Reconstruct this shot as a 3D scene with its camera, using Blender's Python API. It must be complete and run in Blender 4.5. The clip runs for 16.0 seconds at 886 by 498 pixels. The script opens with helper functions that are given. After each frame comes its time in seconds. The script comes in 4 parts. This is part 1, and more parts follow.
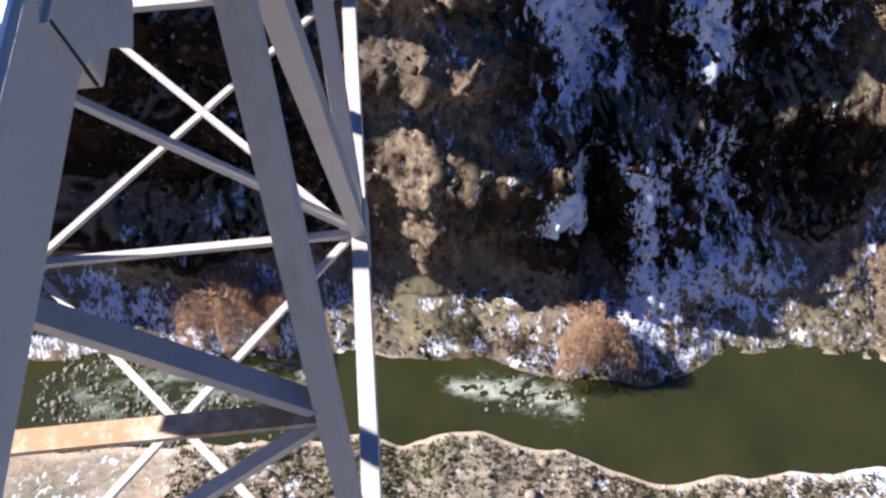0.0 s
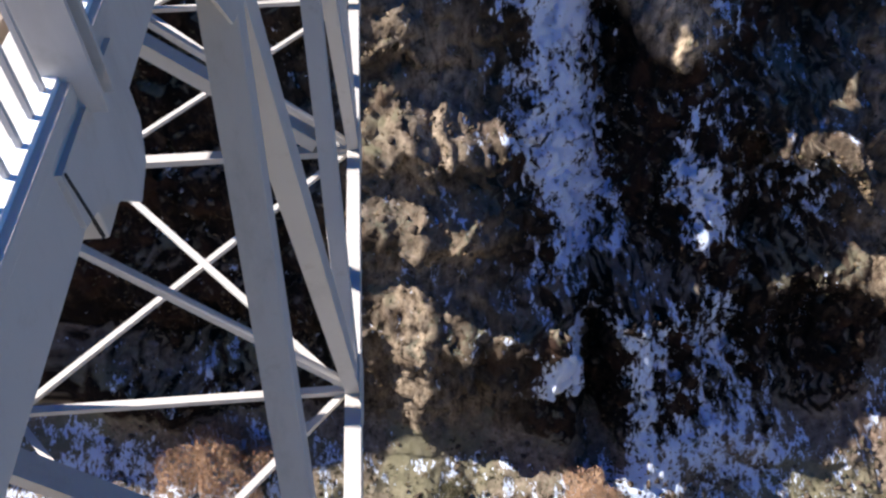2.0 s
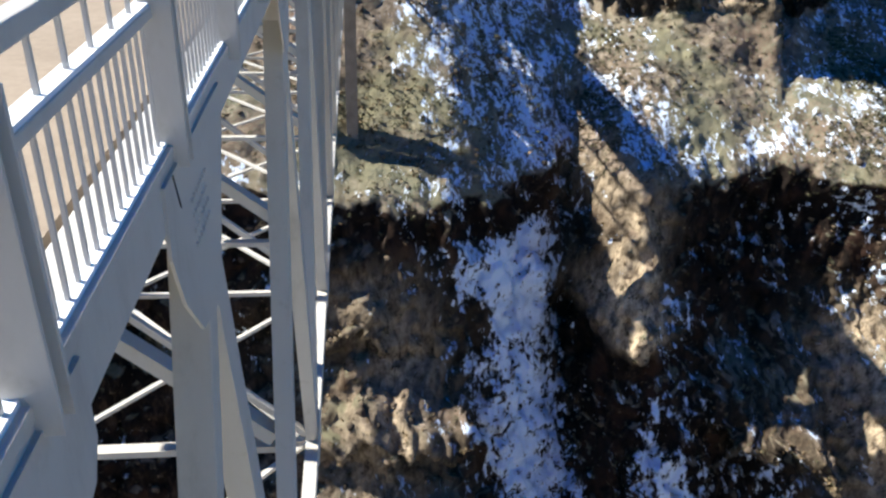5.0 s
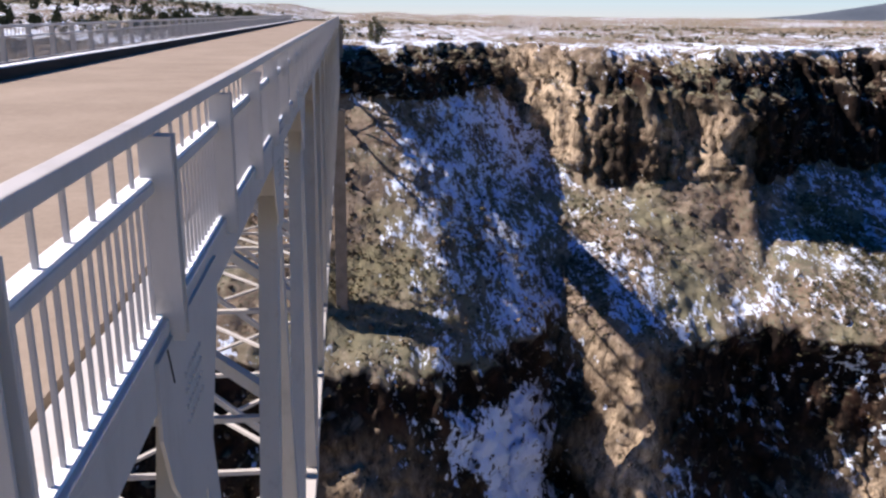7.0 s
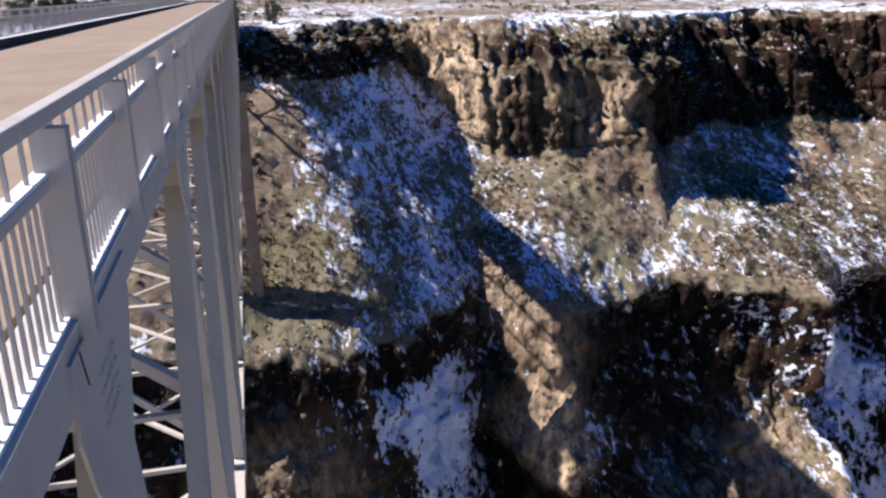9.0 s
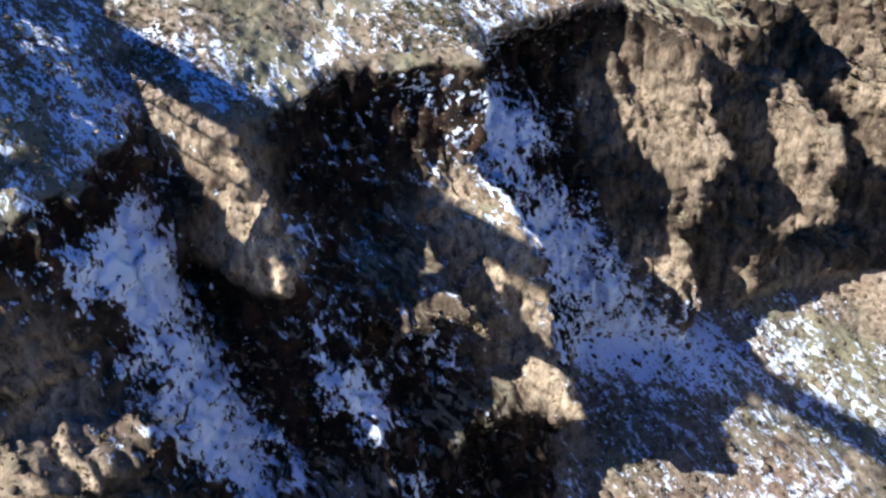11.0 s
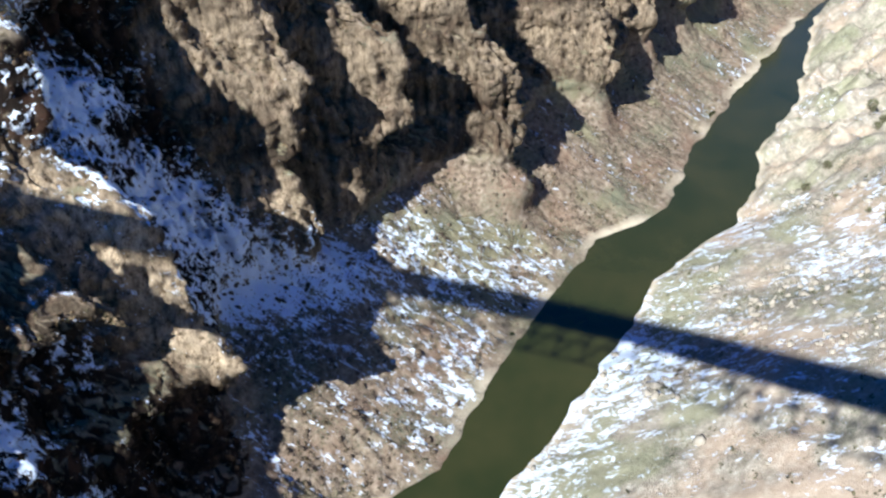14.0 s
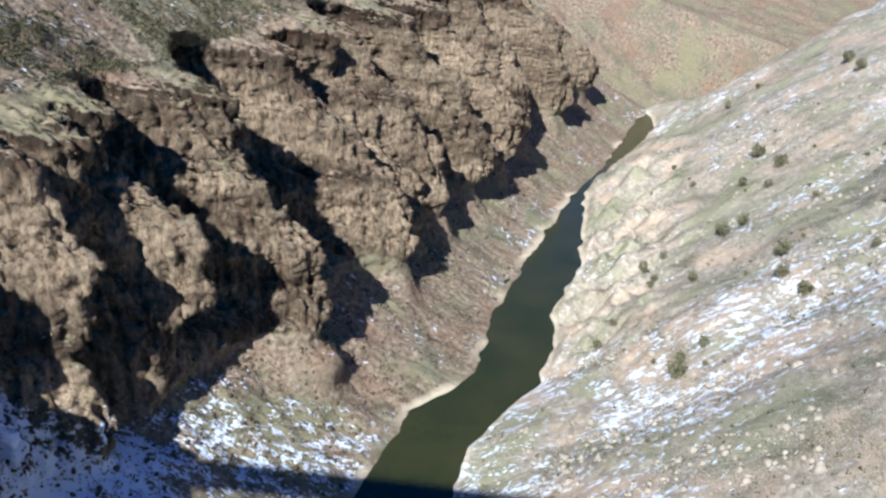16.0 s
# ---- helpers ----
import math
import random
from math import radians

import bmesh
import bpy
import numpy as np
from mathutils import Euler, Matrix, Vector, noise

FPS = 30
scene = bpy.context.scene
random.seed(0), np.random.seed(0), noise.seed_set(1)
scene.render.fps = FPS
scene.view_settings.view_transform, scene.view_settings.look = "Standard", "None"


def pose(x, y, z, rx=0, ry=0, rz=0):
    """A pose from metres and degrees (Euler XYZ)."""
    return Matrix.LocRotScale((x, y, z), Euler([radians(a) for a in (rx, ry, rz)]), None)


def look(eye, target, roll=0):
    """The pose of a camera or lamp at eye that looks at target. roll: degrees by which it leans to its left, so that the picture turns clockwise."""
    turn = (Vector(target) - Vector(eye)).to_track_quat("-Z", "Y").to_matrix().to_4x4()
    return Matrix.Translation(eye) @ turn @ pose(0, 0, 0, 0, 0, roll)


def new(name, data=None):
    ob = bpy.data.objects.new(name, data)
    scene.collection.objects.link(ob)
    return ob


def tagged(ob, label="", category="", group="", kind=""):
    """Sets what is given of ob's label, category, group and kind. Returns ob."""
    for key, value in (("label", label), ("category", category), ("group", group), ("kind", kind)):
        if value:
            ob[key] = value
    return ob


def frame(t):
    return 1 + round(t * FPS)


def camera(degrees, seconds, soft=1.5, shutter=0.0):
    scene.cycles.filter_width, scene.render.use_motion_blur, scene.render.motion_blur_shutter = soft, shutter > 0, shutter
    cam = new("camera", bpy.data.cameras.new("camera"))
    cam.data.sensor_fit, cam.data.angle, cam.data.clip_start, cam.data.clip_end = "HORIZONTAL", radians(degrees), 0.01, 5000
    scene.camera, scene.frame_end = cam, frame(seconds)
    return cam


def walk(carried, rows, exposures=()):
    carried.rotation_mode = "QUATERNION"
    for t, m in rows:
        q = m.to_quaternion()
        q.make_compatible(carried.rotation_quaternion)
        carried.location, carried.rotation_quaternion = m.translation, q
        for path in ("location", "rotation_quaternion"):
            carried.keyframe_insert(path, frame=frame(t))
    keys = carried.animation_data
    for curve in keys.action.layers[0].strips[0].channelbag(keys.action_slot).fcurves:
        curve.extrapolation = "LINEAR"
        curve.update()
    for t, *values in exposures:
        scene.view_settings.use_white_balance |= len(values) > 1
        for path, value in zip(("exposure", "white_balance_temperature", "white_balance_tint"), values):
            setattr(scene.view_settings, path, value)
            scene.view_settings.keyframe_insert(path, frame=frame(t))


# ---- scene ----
# camera: one standpoint beside the deck
EYE = (0.0, 0.0, 173.0)
cam = camera(57.64, 16.0, soft=2.5)
TURNS = [
    (0.0, 30.37, 1.82, -5.28),
    (0.5, 32.72, 1.73, -4.82),
    (1.0, 35.46, 1.45, -4.37),
    (1.5, 38.38, 1.21, -4.27),
    (2.0, 41.59, 0.71, -4.16),
    (2.5, 44.70, 0.26, -4.27),
    (3.0, 47.92, -0.21, -4.51),
    (3.5, 51.35, -0.77, -4.77),
    (4.0, 54.82, -1.18, -5.10),
    (4.5, 58.27, -1.65, -5.29),
    (5.0, 61.76, -1.90, -5.55),
    (5.2, 63.29, -1.96, -5.65),
    (7.3, 74.68, -0.71, -7.01),
    (7.5, 75.13, -0.53, -7.19),
    (8.0, 75.62, -0.28, -8.02),
    (8.5, 74.71, 0.13, -9.78),
    (9.0, 72.12, 0.99, -13.68),
    (9.5, 68.07, 1.90, -19.86),
    (10.0, 63.35, 2.61, -27.58),
    (10.2, 61.87, 2.81, -30.16),
    (12.3, 52.16, 2.76, -51.60),
    (12.5, 51.58, 2.75, -53.61),
    (13.0, 50.72, 2.73, -58.77),
    (13.5, 50.76, 2.13, -64.42),
    (14.0, 51.95, 1.23, -70.13),
    (14.5, 54.44, 0.06, -75.07),
    (15.0, 57.39, -0.98, -78.53),
    (15.5, 60.87, -2.11, -81.23),
    (16.0, 64.51, -2.85, -83.50),
]
# the camera's own changes of exposure and white balance: seconds, stops, kelvin, tint
EXPOSURES = [
    (0.0, 0.92, 6700, 20), (1.5, 1.0, 6700, 15), (3.0, 1.07, 6750, 11), (4.0, 1.13, 6900, 8), (5.0, 1.15, 6850, 4), (7.5, 0.64, 7100, 22), (8.5, 0.64, 7250, 22),
    (9.0, 0.7, 7050, 19), (9.5, 1.05, 6750, 15), (10.2, 1.25, 6550, 11), (12.5, 1.2, 6250, 8), (13.5, 1.05, 6200, 5), (14.5, 0.9, 6200, 5), (16.0, 0.78, 6150, 7),
]
# the hand sways a little while the view tilts up: seconds, then metres from the standing place
SWAY = ((0.0, 0.13, -0.285, -0.04), (2.0, 0.13, -0.285, -0.035), (3.0, 0.14, -0.278, 0.035), (4.0, 0.13, -0.235, 0.07), (5.0, 0.095, -0.15, 0.075), (6.2, 0.04, -0.05, 0.035), (7.5, 0, 0, 0), (16.0, 0, 0, 0))


def stand(t):
    """Where the eye is at t."""
    at = [float(np.interp(t, [row[0] for row in SWAY], [row[i] for row in SWAY])) for i in (1, 2, 3)]
    return [e + d for e, d in zip(EYE, at)]


walk(cam, [(t, pose(*stand(t), a, b, c)) for t, a, b, c in TURNS], EXPOSURES)

# ---- light ----
SUN_TURN = radians(19)          # how far the sun stands behind the far rim
SUN_UP = math.atan(math.cos(SUN_TURN) / 1.13)
world = bpy.data.worlds.new("sky")
scene.world = world
world.use_nodes = True
wn = world.node_tree
sky = wn.nodes.new("ShaderNodeTexSky")
sky.sky_type, sky.sun_disc = "NISHITA", False
sky.sun_elevation, sky.sun_rotation = SUN_UP, radians(270) + SUN_TURN
sky.altitude, sky.dust_density, sky.ozone_density = 2100, 0.05, 5.0
clear = wn.nodes.new("ShaderNodeHueSaturation")        # thin, dry mountain air: a deeper blue
clear.inputs["Hue"].default_value = 0.513
clear.inputs["Saturation"].default_value = 2.55
wn.links.new(sky.outputs[0], clear.inputs["Color"])
wn.links.new(clear.outputs[0], wn.nodes["Background"].inputs[0])
wn.nodes["Background"].inputs[1].default_value = 0.068
lamp = bpy.data.lights.new("sun", "SUN")
lamp.energy, lamp.angle, lamp.color = 5.8, radians(0.55), (1.0, 0.975, 0.95)
sun = new("sun", lamp)
to_sun = Vector((-math.cos(SUN_TURN) * math.cos(SUN_UP), math.sin(SUN_TURN) * math.cos(SUN_UP), math.sin(SUN_UP)))
sun.matrix_world = look(Vector((0, 0, 400)) + to_sun * 300, (0, 0, 400))


# ---- materials ----
class Nodes:
    """Short hand for building a node material."""

    def __init__(self, name):
        self.mat = bpy.data.materials.new(name)
        self.mat.use_nodes = True
        self.t = self.mat.node_tree
        self.bsdf = self.t.nodes["Principled BSDF"]
        self.coord = self.t.nodes.new("ShaderNodeTexCoord").outputs["Object"]

    def put(self, value, socket):
        if isinstance(value, bpy.types.NodeSocket):
            self.t.links.new(value, socket)
        else:
            socket.default_value = value

    def noise(self, scale, detail=4.0, rough=0.6, stretch=None, seed=0.0):
        n = self.t.nodes.new("ShaderNodeTexNoise")
        n.noise_dimensions = "3D"
        m = self.t.nodes.new("ShaderNodeMapping")
        m.inputs["Location"].default_value = (seed, seed * 0.7, -seed)
        m.inputs["Scale"].default_value = stretch or (1, 1, 1)
        self.t.links.new(self.coord, m.inputs[0])
        self.t.links.new(m.outputs[0], n.inputs["Vector"])
        n.inputs["Scale"].default_value, n.inputs["Detail"].default_value, n.inputs["Roughness"].default_value = scale, detail, rough
        return n.outputs["Fac"]

    def ramp(self, fac, stops):
        n = self.t.nodes.new("ShaderNodeValToRGB")
        e = n.color_ramp.elements
        while len(e) < len(stops):
            e.new(0.5)
        for slot, (at, col) in zip(e, stops):
            slot.position = at
            slot.color = (*col, 1) if len(col) == 3 else col
        self.put(fac, n.inputs[0])
        return n.outputs[0]

    def math(self, op, a, b=0.0, clamp=False):
        n = self.t.nodes.new("ShaderNodeMath")
        n.operation, n.use_clamp = op, clamp
        self.put(a, n.inputs[0])
        self.put(b, n.inputs[1])
        return n.outputs[0]

    def step(self, x, lo, hi):
        n = self.t.nodes.new("ShaderNodeMapRange")
        n.interpolation_type = "SMOOTHSTEP"
        self.put(x, n.inputs["Value"])
        n.inputs["From Min"].default_value, n.inputs["From Max"].default_value = lo, hi
        return n.outputs[0]

    def mix(self, fac, a, b):
        n = self.t.nodes.new("ShaderNodeMix")
        n.data_type = "RGBA"
        self.put(fac, n.inputs["Factor"])
        for v, s in ((a, n.inputs[6]), (b, n.inputs[7])):
            self.put((*v, 1) if isinstance(v, tuple) and len(v) == 3 else v, s)
        return n.outputs[2]

    def attr(self, name):
        n = self.t.nodes.new("ShaderNodeAttribute")
        n.attribute_name = name
        return n.outputs["Fac"]

    def chance(self):
        return self.t.nodes.new("ShaderNodeObjectInfo").outputs["Random"]

    def island(self):
        return self.t.nodes.new("ShaderNodeNewGeometry").outputs["Random Per Island"]

    def bump(self, height, strength=0.5, distance=0.1):
        n = self.t.nodes.new("ShaderNodeBump")
        n.inputs["Strength"].default_value, n.inputs["Distance"].default_value = strength, distance
        self.put(height, n.inputs["Height"])
        self.t.links.new(n.outputs[0], self.bsdf.inputs["Normal"])

    def done(self, color, rough=0.8, metal=0.0, spec=0.3):
        self.put((*color, 1) if isinstance(color, tuple) and len(color) == 3 else color, self.bsdf.inputs["Base Color"])
        self.put(rough, self.bsdf.inputs["Roughness"])
        self.bsdf.inputs["Metallic"].default_value = metal
        self.bsdf.inputs["Specular IOR Level"].default_value = spec
        return self.mat


def make_ground(name, soils, edge=0.66, snow_color=(0.71, 0.81, 0.97)):
    n = Nodes(name)
    big, mid, fine = n.noise(0.05, 5), n.noise(0.5, 5, 0.65), n.noise(2.6, 4, 0.7)
    # cliff shade is in this near-black rock; the tan mix paints sunlit faces
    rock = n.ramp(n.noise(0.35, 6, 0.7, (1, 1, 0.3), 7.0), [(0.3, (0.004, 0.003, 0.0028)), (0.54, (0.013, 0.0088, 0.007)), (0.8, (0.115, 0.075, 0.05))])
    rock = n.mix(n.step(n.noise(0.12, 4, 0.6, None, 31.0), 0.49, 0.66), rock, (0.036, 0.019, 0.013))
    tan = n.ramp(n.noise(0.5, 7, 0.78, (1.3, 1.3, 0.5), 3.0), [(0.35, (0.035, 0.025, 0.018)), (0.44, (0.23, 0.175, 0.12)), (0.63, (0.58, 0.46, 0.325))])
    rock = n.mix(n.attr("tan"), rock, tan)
    soil = n.ramp(mid, [(0.3, soils[0]), (0.5, soils[1]), (0.7, soils[2])])
    tone = n.noise(0.035, 4, 0.6, None, 51.0)
    soil = n.mix(n.math("MULTIPLY", n.step(tone, 0.5, edge), 0.6), soil, soils[3])
    soil = n.mix(n.math("MULTIPLY", n.step(tone, 0.5, 1.02 - edge), 0.75), soil, soils[4])
    sage = n.ramp(fine, [(0.35, (0.045, 0.05, 0.034)), (0.65, (0.2, 0.2, 0.14))])
    soil = n.mix(n.step(n.math("ADD", fine, n.math("MULTIPLY", big, 0.8)), 0.94, 1.04), soil, sage)
    soil = n.mix(n.attr("sand"), soil, (0.5, 0.43, 0.33))
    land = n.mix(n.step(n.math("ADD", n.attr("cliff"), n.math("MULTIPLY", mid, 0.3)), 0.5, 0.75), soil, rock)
    speck = n.math("ADD", n.math("MULTIPLY", n.noise(0.85, 5, 0.75, (1.6, 0.7, 0.7), 13.0), 0.62), n.math("MULTIPLY", n.noise(0.22, 4, 0.6, (1.5, 0.8, 0.8), 17.0), 0.53))
    speck = n.math("ADD", n.math("MULTIPLY", n.math("SUBTRACT", speck, 0.575), 2.5), 0.54)
    cover = n.step(n.math("SUBTRACT", n.attr("snow"), speck), -0.05, 0.04)
    color = n.mix(cover, land, snow_color)
    n.bump(n.math("ADD", n.noise(1.3, 6, 0.7, (1, 1, 0.6)), n.math("MULTIPLY", fine, 0.4)), 0.9, 0.5)
    return n.done(color, 0.9, spec=0.1)


def make_water():
    n = Nodes("river_water")
    w = n.noise(0.25, 5, 0.6, (0.5, 1.6, 1))
    rough = n.noise(1.6, 5, 0.7, (0.6, 1.4, 1), 4.0)
    n.bump(n.math("ADD", w, n.math("MULTIPLY", rough, 0.3)), 0.25, 0.15)
    deep = n.ramp(n.noise(0.04, 3), [(0.3, (0.018, 0.024, 0.007)), (0.7, (0.036, 0.036, 0.012))])
    streak = n.noise(1.3, 7, 0.8, (0.5, 1.3, 1), 9.0)
    broken = n.math("MULTIPLY", n.step(n.math("SUBTRACT", n.attr("foam"), streak), -0.3, 0.35), 0.7)
    return n.done(n.mix(broken, deep, (0.5, 0.58, 0.5)), 0.12, spec=0.5)


def make_haze():
    n = Nodes("sky_haze")
    z = n.t.nodes.new("ShaderNodeSeparateXYZ")
    n.t.links.new(n.coord, z.inputs[0])
    up = n.math("DIVIDE", n.math("SUBTRACT", z.outputs["Z"], 150), 260, True)
    glow = n.ramp(up, [(0.0, (0.46, 0.50, 0.52)), (0.4, (0.37, 0.50, 0.56)), (1.0, (0.18, 0.38, 0.54))])
    n.put(glow, n.bsdf.inputs["Emission Color"])
    n.bsdf.inputs["Emission Strength"].default_value = 1.0
    return n.done((0, 0, 0), 1.0, spec=0.0)


def make_paint(name, base, worn):
    n = Nodes(name)
    spots = n.step(n.noise(3.0, 6, 0.7), 0.56, 0.72)
    col = n.mix(n.math("MULTIPLY", spots, 0.5), base, worn)
    grime = n.step(n.noise(0.9, 6, 0.72, (1, 1, 0.35), 21.0), 0.5, 0.75)
    col = n.mix(n.math("MULTIPLY", grime, 0.45), col, tuple(0.55 * c for c in worn))
    n.bump(n.noise(18, 3), 0.15, 0.01)
    return n.done(n.mix(n.math("MULTIPLY", n.noise(0.6, 4), 0.25), col, tuple(0.8 * c for c in base)), 0.45, spec=0.4)


def make_concrete(name, lo, hi, scale=1.0):
    n = Nodes(name)
    mix = n.math("ADD", n.math("MULTIPLY", n.noise(0.35 * scale, 5, 0.65), 0.6), n.math("MULTIPLY", n.noise(9 * scale, 4, 0.7), 0.4))
    n.bump(n.noise(25 * scale, 3), 0.3, 0.01)
    return n.done(n.ramp(mix, [(0.35, lo), (0.65, hi)]), 0.9, spec=0.15)


def make_leaves(name, lo, mid, hi):
    n = Nodes(name)
    col = n.ramp(n.island(), [(0.0, lo), (0.5, mid), (1.0, hi)])
    big = n.noise(0.15, 3)
    return n.done(n.mix(n.math("MULTIPLY", n.step(big, 0.4, 0.7), 0.45), col, lo), 0.9, spec=0.05)


def make_rust():
    n = Nodes("rusty_paint")
    fac = n.step(n.math("ADD", n.noise(1.2, 6, 0.7), n.math("MULTIPLY", n.noise(7, 4), 0.3)), 0.5, 0.75)
    return n.done(n.mix(fac, (0.68, 0.58, 0.46), (0.46, 0.29, 0.17)), 0.7, spec=0.2)


GROUND = make_ground("gorge_ground", ((0.07, 0.053, 0.04), (0.20, 0.155, 0.115), (0.36, 0.295, 0.23), (0.205, 0.13, 0.092), (0.2, 0.19, 0.115)))
PALE = make_ground("pale_slope", ((0.17, 0.15, 0.12), (0.31, 0.275, 0.225), (0.48, 0.44, 0.37), (0.48, 0.36, 0.265), (0.25, 0.25, 0.16)), 0.63)
WATER = make_water()
HAZE = make_haze()
# the blue is aerial haze put into the hill's colour
HAZED_HILL = make_concrete("hazed_hill", (0.05, 0.065, 0.085), (0.09, 0.11, 0.135), 0.01)
STEEL = make_paint("painted_steel", (0.50, 0.475, 0.445), (0.37, 0.33, 0.28))
RUST = make_rust()
ROAD = make_concrete("dusty_roadway", (0.22, 0.175, 0.135), (0.32, 0.26, 0.205))
KERB = make_concrete("dark_kerb", (0.02, 0.02, 0.02), (0.06, 0.055, 0.05))
CONCRETE = make_concrete("stained_concrete", (0.17, 0.13, 0.10), (0.3, 0.25, 0.2))
SNOW = make_concrete("old_snow", (0.72, 0.75, 0.8), (0.85, 0.87, 0.9), 0.5)
SAGE = make_leaves("sage_leaves", (0.03, 0.032, 0.018), (0.085, 0.082, 0.045), (0.19, 0.17, 0.11))
DRY = make_leaves("dry_twigs", (0.035, 0.022, 0.013), (0.12, 0.083, 0.048), (0.33, 0.25, 0.155))
WILLOW = make_leaves("orange_willow_twigs", (0.26, 0.155, 0.09), (0.45, 0.285, 0.18), (0.57, 0.41, 0.29))
JUNIPER = make_leaves("juniper_leaves", (0.02, 0.026, 0.014), (0.04, 0.05, 0.025), (0.07, 0.08, 0.045))
PALE_JUNIPER = make_leaves("grey_juniper_leaves", (0.07, 0.07, 0.04), (0.13, 0.125, 0.075), (0.21, 0.2, 0.13))
BARK = make_concrete("bark", (0.05, 0.035, 0.025), (0.12, 0.085, 0.06))
PALE_ROCK = make_concrete("pale_rock", (0.2, 0.175, 0.14), (0.4, 0.36, 0.3), 0.8)
WET = make_concrete("river_stones", (0.06, 0.055, 0.045), (0.34, 0.33, 0.29), 1.2)
STONE = make_concrete("basalt_boulder", (0.03, 0.024, 0.02), (0.16, 0.12, 0.085), 0.8)


# ---- building helpers ----
def lattice(x, y, z, seed):
    """Random values in 0..1 on whole numbers, without a table."""
    n = x.astype(np.int64) * 374761393 + y.astype(np.int64) * 668265263 + z.astype(np.int64) * 2147483647 + seed * 974711
    n = (n ^ (n >> 13)) * 1274126177
    n = n & 0x7FFFFFFF
    return ((n ^ (n >> 16)) & 0xFFFF) / 65535.0


def grain(x, y, z=0.0, seed=0):
    """Smooth value noise in 0..1."""
    x, y, z = np.broadcast_arrays(np.asarray(x, float), np.asarray(y, float), np.asarray(z, float))
    i, j, k = np.floor(x), np.floor(y), np.floor(z)
    u, v, w = x - i, y - j, z - k
    u, v, w = (a * a * (3 - 2 * a) for a in (u, v, w))
    out = 0.0
    for a in (0, 1):
        for b in (0, 1):
            for c in (0, 1):
                wt = (u if a else 1 - u) * (v if b else 1 - v) * (w if c else 1 - w)
                out = out + wt * lattice(i + a, j + b, k + c, seed)
    return out


def fbm(x, y, z=0.0, seed=0, octaves=4, gain=0.5):
    """Noise of several sizes, about -1..1."""
    total, amp, norm = 0.0, 1.0, 0.0
    for o in range(octaves):
        total = total + amp * (2 * grain(np.asarray(x) * 2**o, np.asarray(y) * 2**o, np.asarray(z) * 2**o, seed + o * 17) - 1)
        norm += amp
        amp *= gain
    return total / norm * 1.6


def smooth(a, b, x):
    t = np.clip((x - a) / (b - a), 0, 1)
    return t * t * (3 - 2 * t)


def bell(x, centre, half):
    return np.exp(-(((x - centre) / half) ** 2))


# ---- the gorge ----
FAR_EDGE = ((-600, 170), (-200, 92), (-60, 78), (-10, 74), (11, 72), (29, 63), (48, 61), (67, 66), (100, 62), (120, 49), (156, 43), (199, 36),
            (228, 29), (252, 10), (316, 1), (438, -30), (529, -62), (634, -92), (665, -108), (700, -150), (720, -220), (740, -330), (1300, -900))
NEAR_EDGE = ((-600, 140), (-200, 70), (-60, 57), (-11, 54), (8, 54), (25, 48), (36, 41), (46, 39), (91, 38), (112, 31), (143, 22), (190, 10),
             (213, 7), (234, -4), (253, -16), (287, -22), (311, -21), (352, -35), (459, -42), (559, -86), (615, -102), (640, -103), (660, -98), (700, -140), (720, -210), (740, -320), (1300, -890))
BENCH = ((-600, 170), (-200, 140), (-10, 132), (14, 132), (42, 154), (50, 154), (56, 143), (64, 142), (88, 150), (94, 138), (102, 134), (110, 133), (126, 142), (140, 146), (165, 136), (184, 134), (260, 120), (320, 104), (440, 76), (530, 46), (640, 16), (800, -55), (1000, -220), (1300, -490))


def along(table, x):
    a = np.array(table, float)
    return np.interp(x, a[:, 0], a[:, 1])


def soft_along(table, x, reach):
    return sum(along(table, x + reach * s) for s in (-1, -0.5, 0, 0.5, 1)) / 5


def far_edge(x):
    return along(FAR_EDGE, x) + 1.6 * fbm(x / 9, 3.1, seed=5, octaves=3)


def near_edge(x):
    return along(NEAR_EDGE, x) + 1.6 * fbm(x / 9, 8.7, seed=6, octaves=3)


